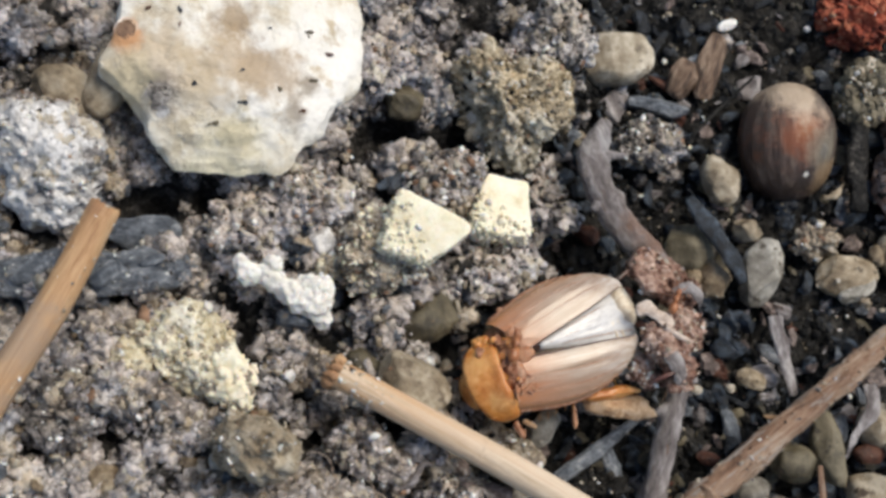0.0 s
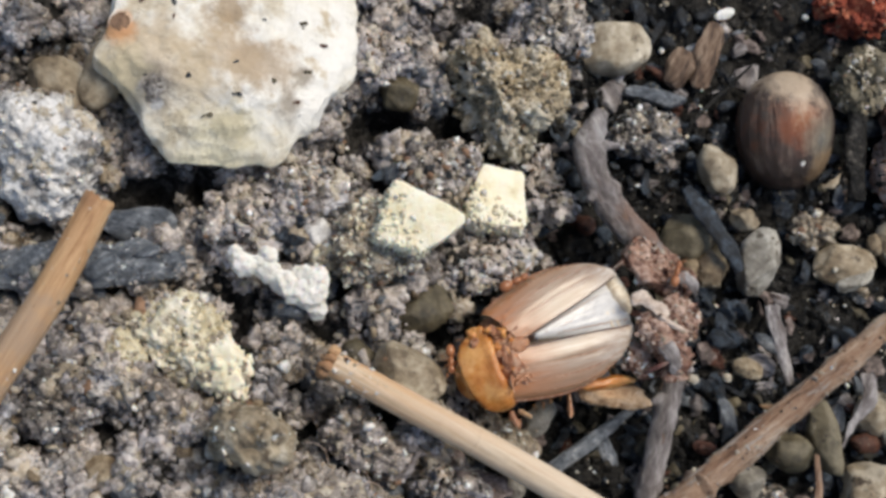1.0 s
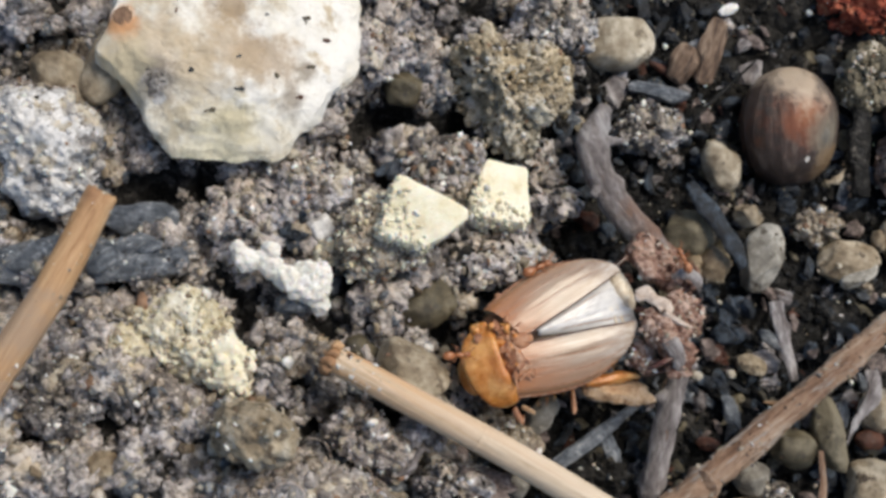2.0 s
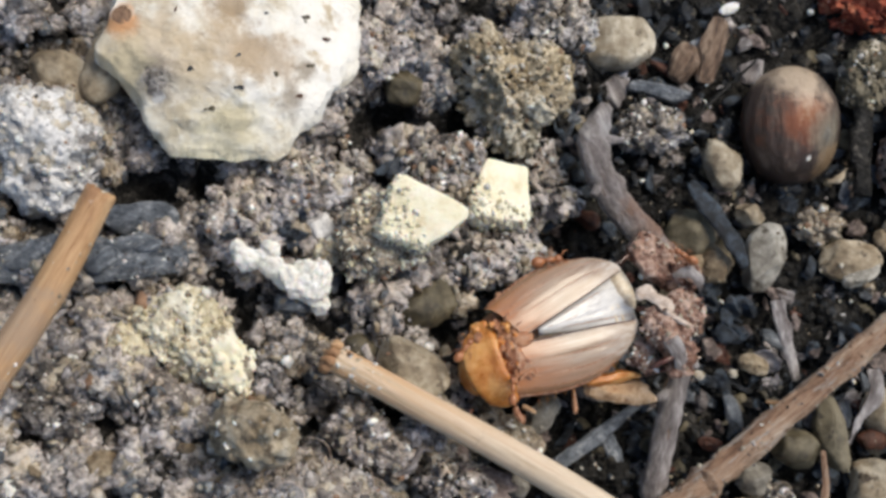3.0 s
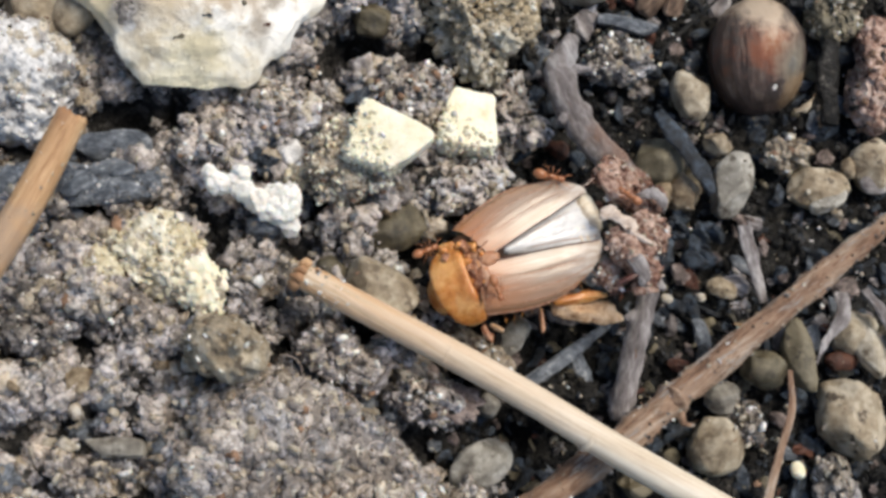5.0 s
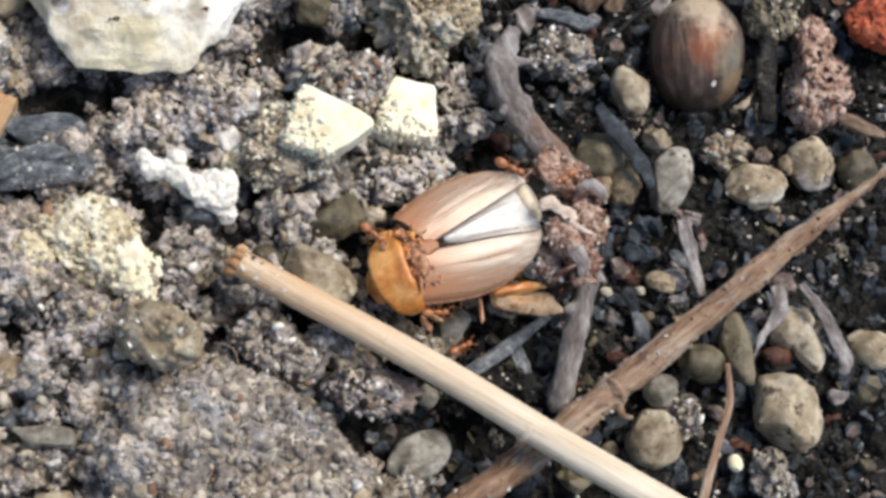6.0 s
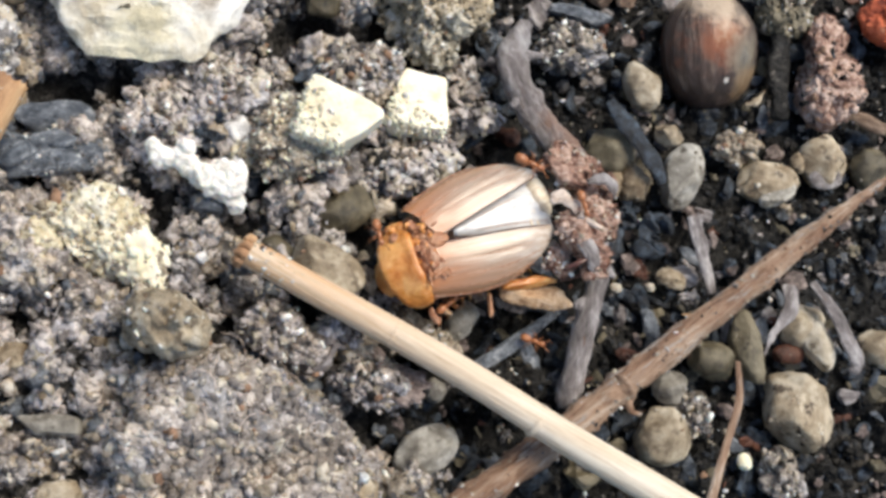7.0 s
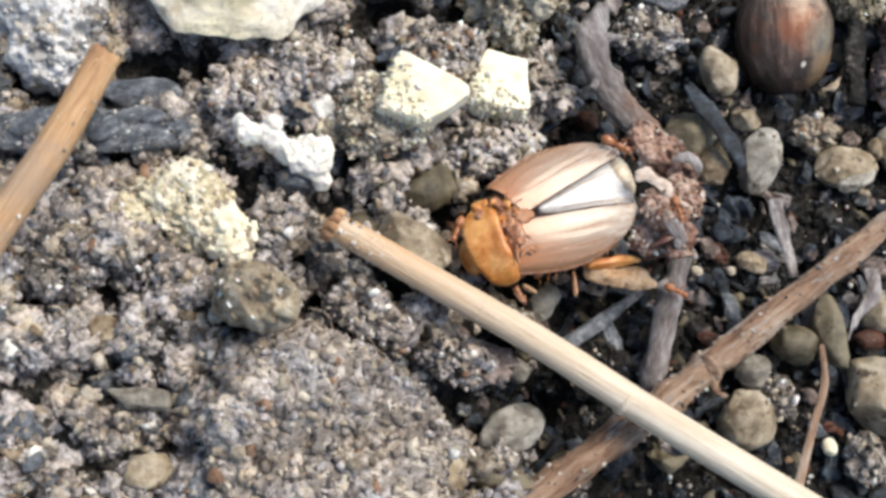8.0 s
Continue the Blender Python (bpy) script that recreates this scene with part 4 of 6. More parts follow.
    earth(-9.39, 2.76, 0.90, 3.45, 2.33, 10, "pinkish grey clod of crumbly soil", count=700, weights=(6, 0.5, 2, 1.2, 0.3, 0.8), mats=[M_pink, M_dark, M_sand, M_quartz_glint, M_char, M_clay], seed=35, rough=0.25)
    earth(-13.34, -0.02, 0.60, 2.58, 2.21, 40, "grey-brown clod of crumbly soil", count=450, weights=(6, 1, 1, 0.6, 0.4, 0.6), mats=[M_pink, M_dark, M_sand, M_quartz_glint, M_char, M_clay], seed=36, rough=0.28)
    charcoal(-9.93, -0.61, 1.3, 1.25, "blue-black lump of charcoal", 37)
    pebble(-8.34, -0.32, 1.30, 0.96, 1.33, 15, M_grey, "bluish white quartz grain beside charcoal", seed=38, rough=0.12, name="quartz_grain", category="grain")
    earth(-7.94, -2.09, 1.40, 1.10, 0.88, 10, "tan crumb of sandy earth", count=90, weights=(1, 0.1, 6, 1, 0, 0.3), mats=[M_yellow, M_dark, M_sand, M_quartz_glint, M_char, M_clay], seed=39)
    # knobbly white crumb
    lobes = []
    for k, (px, py, pz, r) in enumerate(((-13.55, -2.39, 1.50, 0.62), (-12.93, -2.94, 1.50, 0.75), (-12.02, -2.83, 1.60, 0.62), (-11.58, -2.28, 1.90, 0.55), (-11.39, -3.45, 1.60, 0.78), (-10.48, -3.98, 1.60, 0.85), (-9.46, -4.43, 1.60, 0.92), (-8.56, -3.80, 1.70, 0.90), (-8.63, -4.77, 1.40, 0.95), (-9.49, -3.69, 1.60, 0.8), (-8.17, -5.30, 0.90, 0.7))):
        q, g = lump(r, r, r, 4, (), 0.2, 0.0, 40 + k, 2.0)
        q = q * (0.92 + 0.24 * domes(q, 0.55, 60 + k) + 0.14 * fbm(q, 0.35, 3, k))[:, None]
        lobes.append((q + np.array((px, py, pz)), g, 0))
    v, f, _ = joined(lobes)
    mid = v.mean(0)
    knobbly = thing("white_crumb", mesh_of("white_crumb", v - mid, f, [M_white]), at(*mid), "knobbly white crumb lying on dark soil", "crumb")
    merge = knobbly.modifiers.new("merge", "REMESH")
    merge.mode, merge.voxel_size, merge.use_smooth_shade = "VOXEL", 0.075 * MM, True
    earth(-16.79, -7.72, 0.50, 2.98, 2.6, -25, "yellowish crumbling lump of dry plant pulp", count=500, mats=[M_yellow, M_tan, M_sand, M_quartz_glint, M_char, M_clay], weights=(9, 2, 1.5, 0.4, 0, 0), seed=52, calm=0.55, name="yellow_crumb", category="crumb", rough=0.42)
    earth(-14.03, -9.42, 1.00, 1.48, 2.18, 18, "pale yellow crumb with a smooth lower end", count=60, mats=[M_cream, M_yellow, M_sand, M_quartz_glint, M_char, M_clay], weights=(8, 0.5, 2, 0.3, 0, 0), seed=53, calm=0.55, name="yellow_crumb", category="crumb", rough=0.22)
    earth(-19.81, -8.76, 0.80, 1.11, 1.39, 30, "small yellow crumb beside a larger one", count=100, mats=[M_yellow, M_soil, M_sand, M_quartz_glint, M_char, M_clay], weights=(8, 0.5, 2, 0.3, 0, 0), seed=54, calm=0.55, name="yellow_crumb", category="crumb")
    # big clod that comes in at the bottom
    earth(-6.80, -22.60, 1.75, 8.9, 7.65, -30, "large grey-brown clod of fine soil with embedded sand", c=4.6, count=3800, lo=0.09, hi=0.60, weights=(8, 3, 1.5, 0.03, 2.0, 0.4), mats=[M_clodearth, M_pink, M_sand, M_quartz_glint, M_tan, M_clay], seed=60, calm=0.75, rough=0.30, sub=6, cuts=[(0.1, 0.1, 1, 0.5), (0.16, 0.98, 0.1, 0.70), (0.9, 0.3, 0.1, 0.85)], power=2.2)
    pebble(5.03, -20.58, 1.00, 2.37, 1.55, 34, M_greypeb, "long grey-brown pebble under a straw", seed=61, rough=0.06)
    pebble(33.89, -16.7, 1.20, 2.67, 3.17, 20, M_pebble, "large tan pebble on black soil", seed=62, rough=0.06, cuts=[(-0.8, -0.6, 0.2, 0.75), (0.7, 0.7, 0.1, 0.8), (0.1, -0.2, 1, 0.75)])
    pebble(22.65, -19.00, 1.00, 2.08, 2.16, 0, M_light, "round greenish grey pebble beside a stem", seed=63, rough=0.05)
    earth(25.51, -17.63, 0.60, 1.39, 1.63, 20, "grey crumb of soil with a pale stone in it", count=200, weights=(5, 1, 2, 1.5, 0.5, 0.8), seed=64)
    pebble(23.49, -15.67, 1.00, 1.38, 1.22, 30, M_greypeb, "small grey pebble under a stem", seed=65)
    pebble(27.21, -13.43, 0.80, 2.07, 1.41, -22, M_olive, "olive-brown pebble in shade", seed=66)
    pebble(30.02, -12.27, 1.10, 1.26, 3.01, 5, M_olive, "long olive pebble under a stem", seed=67, rough=0.06)
    pebble(35.22, -10.15, 0.70, 1.98, 1.55, 25, M_light, "pale brown pebble below a stem", seed=68)
    pebble(35.95, -11.90, 1.60, 1.06, 2.13, 20, M_light, "long whitish pebble beside a grey strip", seed=69, rough=0.05)
    # added lump: its dark red-brown colour stands in for the shadow under the pebbles
    pebble(34.18, -12.46, 0.40, 1.45, 0.77, 0, M_redbrown, "dark red-brown lump in place of a shadow under pebbles", seed=70)
    earth(31.93, -21.54, 0.50, 1.57, 1.65, 10, "lumpy grey crumb with yellow spots", count=220, weights=(5, 1, 4, 1, 0.3, 0.4), seed=71)
    pebble(29.30, -20.65, 0.90, 0.57, 0.65, 0, M_cream, "tiny cream grain on black soil", seed=72, sub=3)
    pebble(38.68, 3.17, 0.90, 1.99, 2.17, -15, M_pebble, "tan pebble with a dark split", seed=73, cuts=[(0.8, -0.3, 0.5, 0.7)])
    pebble(38.41, 1.70, 1.20, 1.52, 0.90, 12, M_bark, "grey flake resting on a pebble", c=0.4, seed=74, name="stone_flake", category="stone flake")
    pebble(36.26, 2.98, 0.80, 0.63, 0.90, 0, M_pebble, "tiny pale pebble on black soil", seed=75, sub=3)
    pebble(42.98, 3.14, 0.70, 1.56, 2.02, 10, M_olive, "dark brown pebble at the edge of the bed", seed=76)
    pebble(42.20, -11.68, 0.40, 2.02, 1.49, -20, M_pebble, "tan stone beside the bed", seed=77)
    pebble(19.94, -8.24, 0.50, 0.50, 0.37, 0, M_sand, "tiny cream grain on black soil", seed=78, sub=3)
    pebble(-18.42, -19.76, 0.80, 2.07, 0.74, -6, M_greypeb, "flat pinkish grey chip on crumbly soil", c=0.7, seed=79, power=3, name="stone_flake", category="stone flake")
    pebble(-26.19, -17.14, 0.80, 0.79, 0.79, 0, M_white, "small white stone grain", seed=80)
    pebble(-17.74, -24.03, 0.90, 1.45, 1.12, 15, M_pebble, "pinkish tan pebble in crumbly soil", seed=81)
    pebble(0.01, -24.08, 1.20, 1.46, 1.81, -30, M_pebble, "pinkish stone at the edge of a clod", seed=82)
    pebble(3.76, -23.71, 0.40, 2.50, 0.93, -12, M_olive, "brown stone half under the soil", seed=83)
    pebble(6.04, -16.30, 0.80, 0.77, 0.84, 0, M_greypeb, "small grey pebble by a straw", seed=84, sub=3)
    earth(11.67, -16.02, 0.60, 2.36, 1.88, 20, "dark crumb of humus under a straw", count=200, weights=(1, 6, 0.6, 0.4, 1, 0.2), mats=[M_dark, M_dark, M_sand, M_quartz_glint, M_char, M_clay], seed=85)
    earth(0.37, -16.56, 0.90, 2.26, 1.75, 20, "grey crumb of granular soil", count=300, weights=(5, 1, 1.5, 1, 0.6, 0.3), mats=[M_pink, M_dark, M_sand, M_quartz_glint, M_char, M_clay], seed=86)
    pebble(8.16, -11.43, 0.60, 1.65, 1.02, 40, M_greypeb, "greenish grey stone under the beetle", seed=87)
    earth(5.13, -12.72, 0.60, 2.70, 1.31, -25, "pale sandy crumb between beetle and straw", count=260, weights=(3, 0.6, 5, 1.5, 0.2, 1), mats=[M_tan, M_dark, M_sand, M_quartz_glint, M_char, M_clay], seed=88)
    # nut
    x, y, dz, a, b = 28.80, 11.64, 0.80, 3.82, 4.67
    v, f = lump(a, b, 3.2, 5, (), 0.03, 0.0, 90, 2.1)
    v = v * (1 + 0.012 * np.cos(22 * np.arctan2(v[:, 2], v[:, 0]))[:, None] * (1, 0, 1))
    nut = thing("nut", mesh_of("nut", v, f, [M_nut]), at(x, y, ground(x, y) + dz, 20, 0, 8), "weathered brown striped nut half buried in dark soil", "nut")
    for name, px, py, reach, m, label in (("lime_crust", 1.5, -0.6, 1.0, M_greypeb, "grey lime crust on a nut"), ("lime_speck", 0.0, -2.4, 0.42, M_white, "tiny white lime speck")):
        q, g = patch(v, f, top_at(v, px, py), reach, 0.10, 90 + int(10 * reach))
        if len(g) > 6:
            part(name, mesh_of(name, q, g, [m]), nut, label=label)
    # red fragments
    earth(36.69, 23.54, 0.20, 4.01, 2.74, -10, "dark red fragment of fired brick", count=500, mats=[M_brick, M_dark, M_brick, M_quartz_glint, M_char, M_clay], weights=(8, 0.5, 3, 0.2, 0.2, 2), seed=93, name="brick_fragment", category="brick")
    earth(47.26, 16.34, 1.00, 5.28, 2.88, 10, "bright orange-red fragment of fired brick", count=200, lo=0.08, hi=0.25, mats=[M_tile, M_tile, M_brick, M_quartz_glint, M_char, M_clay], weights=(8, 0.5, 3, 0.2, 0.1, 1), seed=94, name="brick_fragment", category="brick", rough=0.2, calm=0.4)
    earth(39.24, 11.11, 0.90, 2.23, 4.55, -4, "rust-brown crumbling piece of clay", count=500, mats=[M_rust, M_dark, M_sand, M_quartz_glint, M_char, M_clay], weights=(6, 3, 0.8, 0.2, 0.6, 3), calm=0.55, seed=95, power=2.8, cuts=[(1, 0.1, 0, 0.8), (-1, 0, 0, 0.8)], name="clay_fragment", category="clay")
    pebble(40.92, 10.53, 1.20, 0.60, 0.65, 0, M_pebble, "tiny round tan grain", seed=96, sub=3)
    earth(36.08, 16.24, 1.00, 2.10, 3.02, -15, "grey-green crumb of weathered stone", count=240, weights=(5, 1, 2, 1, 0.5, 0.3), mats=[M_olive, M_dark, M_sand, M_quartz_glint, M_char, M_clay], calm=0.6, seed=97)
    earth(16.80, 10.03, 0.80, 2.67, 1.46, 15, "grey glittering crumb of sandy soil", count=320, weights=(5, 1, 2, 3, 1, 0.2), seed=98)
    earth(9.06, 16.93, 0.40, 2.94, 2.31, 15, "grey-brown clod behind a pebble", count=400, weights=(5, 2, 2, 1, 0.6, 0.4), seed=99)


build_stones()


# ---- stalks, twigs and splinters ----
def build_stems():
    tube_kw = dict(sides=28, steps=14, ragged=0.15)
    left = stem("straw", [(-21.94, -0.58, 5.70), (-24.26, -6.26, 5.20), (-27.07, -11.36, 4.10), (-30.94, -18.69, 2.20)], [0.93, 1.0, 1.05, 1.1], M_straw, "orange-brown broken straw lying on crumbly soil", "straw", "straws", ridges=0.03, ridge_n=11, seed=1, **tube_kw)
    mid = stem("straw", [(-7.90, -9.25, 3.50), (-3.85, -11.16, 3.20), (5.55, -15.69, 2.60), (13.22, -19.95, 2.30), (21.80, -24.53, 2.20), (32.85, -30.67, 2.40)], [0.84, 0.9, 0.96, 1.03, 1.08, 1.12], M_pale, "pale yellow straw with a frayed end lying across a stem", "straw", "straws", ridges=0.04, ridge_n=13, seed=2, **tube_kw)
    woody = stem("plant_stem", [(43.47, 2.13, -1.00), (36.32, -2.91, -0.90), (29.53, -8.03, -0.80), (19.60, -15.35, -0.70), (15.35, -18.58, -0.90), (8.61, -23.32, -1.40), (3.02, -27.60, -1.80)], [0.15, 0.75, 0.95, 1.05, 1.1, 1.15, 1.1], M_stem, "brown woody stem tapering to a point, grey with soil", "stem", "", ridges=0.03, ridge_n=7, knobs=0.20, seed=3, sides=24, steps=12)
    twig_ob = stem("twig", [(12.48, 10.76, -0.60), (11.22, 7.51, -0.40), (12.16, 4.81, -0.40), (14.42, 1.88, -0.60), (16.84, -0.80, -0.90), (18.87, -2.01, -1.40)], [0.6, 1.2, 1.1, 1.15, 1.2, 0.9], M_twig, "grey crooked twig with a broken end", "twig", "twigs", knobs=0.22, seed=4, sides=22, steps=10, flat=0.8)
    core = np.array([q.co[:] for q in twig_ob.data.vertices]) / MM
    for px, lean in ((2.6, 1), (5.4, -1)):
        near = core[np.abs(core[:, 0] - px) < 0.7]
        c, w = near.mean(0), 0.5 * np.ptp(near[:, 1])
        v, f = tube([(px - 0.3, c[1] + lean * 0.5 * w, c[2] + 0.1), (px + 0.1, c[1] + lean * 1.05 * w, c[2] + 0.25), (px + 0.3, c[1] + lean * 1.35 * w, c[2] + 0.3)], [0.45, 0.3, 0.18], sides=12, steps=5, knobs=0.08, seed=int(px))
        part("branch_stub", mesh_of("branch_stub", v, f, [M_bark]), twig_ob, label="short stub of a broken side branch")
    twig_ob = stem("twig", [(17.84, -5.01, -1.20), (17.46, -8.64, -1.30), (16.51, -11.81, -1.50), (15.46, -16.03, -2.00), (15.36, -17.34, -2.40)], [0.75, 0.78, 0.85, 0.9, 0.7], M_bark, "grey weathered twig beside the beetle", "twig", "twigs", knobs=0.16, seed=5, sides=22, steps=10)
    core = np.array([q.co[:] for q in twig_ob.data.vertices]) / MM
    for px, lean in ((2.6, 1), (5.4, -1)):
        near = core[np.abs(core[:, 0] - px) < 0.7]
        c, w = near.mean(0), 0.5 * np.ptp(near[:, 1])
        v, f = tube([(px - 0.3, c[1] + lean * 0.5 * w, c[2] + 0.1), (px + 0.1, c[1] + lean * 1.05 * w, c[2] + 0.25), (px + 0.3, c[1] + lean * 1.35 * w, c[2] + 0.3)], [0.45, 0.3, 0.18], sides=12, steps=5, knobs=0.08, seed=int(px))
        part("branch_stub", mesh_of("branch_stub", v, f, [M_bark]), twig_ob, label="short stub of a broken side branch")
    ob = stem("charred_stick", [(-29.12, -4.09, 0.20), (-23.95, -3.44, 0.40), (-19.94, -3.01, 0.50), (-16.69, -2.37, 0.30)], [1.2, 1.45, 1.45, 0.9], M_slate, "flat blue-grey piece of charred wood", "charred wood", "charcoal in the soil", knobs=0.3, seed=6, sides=36, steps=22, flat=0.55)
    stick = ob
    for px, py, sx in ((3.2, 0.3, 1.5), (7.6, -0.4, 1.2), (10.2, 0.3, 0.9)):
        v, f = lump(sx, 0.5 * sx, 0.3, 3, ((1, 0.5, 0, 0.7), (-0.6, 1, 0, 0.6)), 0.3, 0, int(10 * px), 2.8)
        core = np.array([q.co[:] for q in ob.data.vertices]) / MM
        near = core[np.abs(core[:, 0] - px) < 0.8]
        part("charred_flake", mesh_of("charred_flake", v, f, [M_slate]), ob, at(px, py, near[:, 2].max() - 0.05, 0, 0, 20 * sx), "lifting flake of charred wood")
    pebble(-19.60, -0.24, 0.70, 2.44, 1.22, 5, M_slate, "blue-grey slate flake above a charred stick", c=0.7, seed=101, power=2.6, name="stone_flake", category="stone flake")
    stem("charred_sliver", [(19.68, 6.09, -2.40), (21.05, 3.87, -2.00), (22.89, 1.14, -1.90), (23.76, -0.19, -2.40)], [0.45, 0.85, 0.75, 0.3], M_char, "blue-black charred leaf sliver", "charcoal", "charcoal in the soil", knobs=0.15, seed=7, sides=14, steps=8, flat=0.4)
    stem("charred_sliver", [(8.62, -15.00, -2.40), (11.75, -12.83, -2.30), (15.07, -10.37, -2.40)], [0.5, 0.55, 0.25], M_slate, "straight slate-grey charred splinter", "charcoal", "charcoal in the soil", knobs=0.06, seed=8, sides=14, steps=10, flat=0.6)
    stem("charred_sliver", [(12.23, -12.17, -2.90), (12.95, -14.10, -2.80), (13.37, -16.20, -3.00)], [0.4, 0.6, 0.4], M_slate, "short charred splinter in black soil", "charcoal", "charcoal in the soil", knobs=0.1, seed=9, sides=12, steps=8, flat=0.5)
    stem("grey_splinter", [(25.90, -2.73, -2.00), (26.26, -5.30, -1.80), (27.08, -8.55, -2.10)], [0.65, 0.62, 0.35], M_bark, "grey weathered wood splinter on black soil", "splinter", "", knobs=0.12, seed=10, sides=14, steps=8, flat=0.4)
    charcoal(23.4, -4.0, 0.1, 1.9, "shattered blue-black lump of charcoal", 102)
    charcoal(21.8, -2.2, -0.1, 1.2, "shiny bluish lump of charcoal", 103)
    pebble(-2.76, 5.02, 0.90, 2.31, 0.54, 30, M_char, "thin black charred sliver across crumbs", c=0.4, seed=104, rough=0.1, name="charcoal_lump", category="charcoal", group="charcoal in the soil")
    pebble(20.08, 16.11, 0.70, 1.67, 1.06, 60, M_chip, "reddish brown wood chip", c=0.6, seed=105, power=3, name="wood_chip", category="wood chip", group="wood chips")
    pebble(22.57, 17.34, 0.70, 2.94, 1.07, 70, M_chip, "brown splintered wood chip", c=0.6, seed=106, power=3, name="wood_chip", category="wood chip", group="wood chips", rough=0.12)
    pebble(18.15, 13.63, 0.60, 2.62, 0.70, -5, M_slate, "thin charred splinter in black soil", c=0.5, seed=107, power=2.8, name="charcoal_lump", category="charcoal", group="charcoal in the soil")
    pebble(25.94, -10.16, 0.80, 1.07, 0.25, -8, M_straw, "small orange straw fibre", c=0.25, seed=108, name="straw_fibre", category="fibre", sub=3)
    stem("grey_strip", [(35.41, -7.23, -1.80), (36.57, -9.49, -1.20), (37.40, -11.64, -1.00), (38.21, -13.27, -1.20), (38.00, -14.15, -1.60)], [0.3, 0.6, 0.6, 0.65, 0.3], M_bark, "curled grey strip of bark below a stem", "bark", "", knobs=0.1, seed=11, sides=14, steps=8, flat=0.35)
    stem("grey_strip", [(33.43, -7.52, -2.00), (33.36, -9.32, -1.80), (31.80, -11.31, -1.90), (30.97, -13.07, -2.20)], [0.6, 0.7, 0.3, 0.15], M_bark, "torn grey strip of bark below a stem", "bark", "", knobs=0.1, seed=12, sides=14, steps=8, flat=0.35)
    stem("dry_grass_blade", [(28.44, -13.63, -1.60), (27.94, -16.61, -1.00), (26.53, -19.86, -0.80), (24.99, -24.11, -1.00)], [0.2, 0.32, 0.3, 0.4], M_stem, "thin brown dry grass blade on black soil", "grass blade", "", seed=13, sides=10, steps=10, flat=0.5)
    stem("dry_root", [(-3.28, -16.14, 0.60), (-2.29, -15.63, 1.00), (-1.62, -14.55, 1.20), (-0.94, -14.57, 0.90)], [0.15, 0.28, 0.22, 0.1], M_bark, "thin curled grey root fibre", "root", "", seed=14, sides=10, steps=8, knobs=0.06)
    stem("dry_root", [(26.39, 16.98, -3.00), (21.92, 12.67, -3.00), (19.97, 10.46, -3.20)], [0.10, 0.18, 0.10], M_dark, "thin dark root on black soil", "root", "", seed=15, sides=10, steps=8, knobs=0.05)
    stem("dark_stalk", [(35.77, 15.81, -2.80), (34.80, 11.07, -2.60), (34.75, 6.33, -3.00)], [0.8, 0.9, 0.7], M_dark, "dark decayed stalk in black soil", "stalk", "", seed=16, sides=16, steps=8, knobs=0.2, flat=0.6)
    stem("brown_splinter", [(40.40, 8.16, -3.00), (42.63, 6.76, -2.60), (45.38, 6.13, -2.80)], [0.4, 0.75, 0.4], M_chip, "brown splinter of wood on black soil", "splinter", "", seed=17, sides=14, steps=8, knobs=0.1, flat=0.6)
    for ob, spots in ((mid, (10.6, 21.5)),):
        along_x = np.array([q.co[:] for q in ob.data.vertices]) / MM
        for px in spots:
            near = along_x[np.abs(along_x[:, 0] - px) < 0.9]
            c, r = near.mean(0), 0.5 * (near[:, 1].max() - near[:, 1].min())
            v, f = tube([(px - 0.22, c[1], c[2]), (px, c[1], c[2]), (px + 0.22, c[1], c[2])], [r * 0.95, r * 1.035, r * 0.95], sides=24, steps=4, knobs=0.03, seed=int(px))
            part("node", mesh_of("node", v, f, [M_stem if ob is woody else M_straw if ob is left else M_pale]), ob, label="slightly raised joint")
    for ob, reach, count, lots in ((mid, 4.0, 60, (0, 0, 3, 3, 0, 0.4)), (woody, 60.0, 520, (3, 1, 2, 0.5, 0.4, 1.2)), (left, 18.0, 50, (0.5, 0, 3, 2, 0, 1)), (stick, 40.0, 300, (3, 0.5, 2, 2, 1, 0.6))):
        ob.data.calc_loop_triangles()
        tri = np.array([q.vertices[:] for q in ob.data.loop_triangles])
        v = np.array([q.co[:] for q in ob.data.vertices]) / MM
        tri = tri[v[tri].mean(1)[:, 0] < reach]
        pts, nn, size, mi = skin_grains(v, tri, count, 0.04, 0.17, lots)
        gv, gf, gm = grains_on(pts, nn, size, mi)
        tagged(part("earth_crust", mesh_of("earth_crust", gv, gf, SOIL_MATS, gm, flat=True), ob, label="grains of soil clinging to the stalk"), kind="stuff")
    joint = woody.matrix_world.inverted() @ (Vector((18.86, -16.30, -0.70)) * MM)
    jx = joint.x / MM
    near = np.array([q.co[:] for q in woody.data.vertices]) / MM
    near = near[np.abs(near[:, 0] - jx) < 1.2].mean(0)
    v, f = tube([(jx - 0.6, near[1], near[2]), (jx, near[1], near[2]), (jx + 0.5, near[1], near[2])], [0.95, 1.32, 0.98], sides=28, steps=8, knobs=0.22, seed=77)
    part("node", mesh_of("node", v, f, [M_stem]), woody, label="swollen scarred joint of the stem")
    v, f = tube([(jx + 0.2, near[1] + 0.9, near[2] + 0.2), (jx + 0.5, near[1] + 1.7, near[2] + 0.3), (jx - 0.1, near[1] + 2.3, near[2])], [0.38, 0.28, 0.12], sides=10, steps=6, knobs=0.06)
    part("side_shoot", mesh_of("side_shoot", v, f, [M_stem]), woody, label="broken stub of a side shoot")
    # frayed fibres at the straw's broken end
    for k in range(9):
        q = 2 * math.pi * k / 9
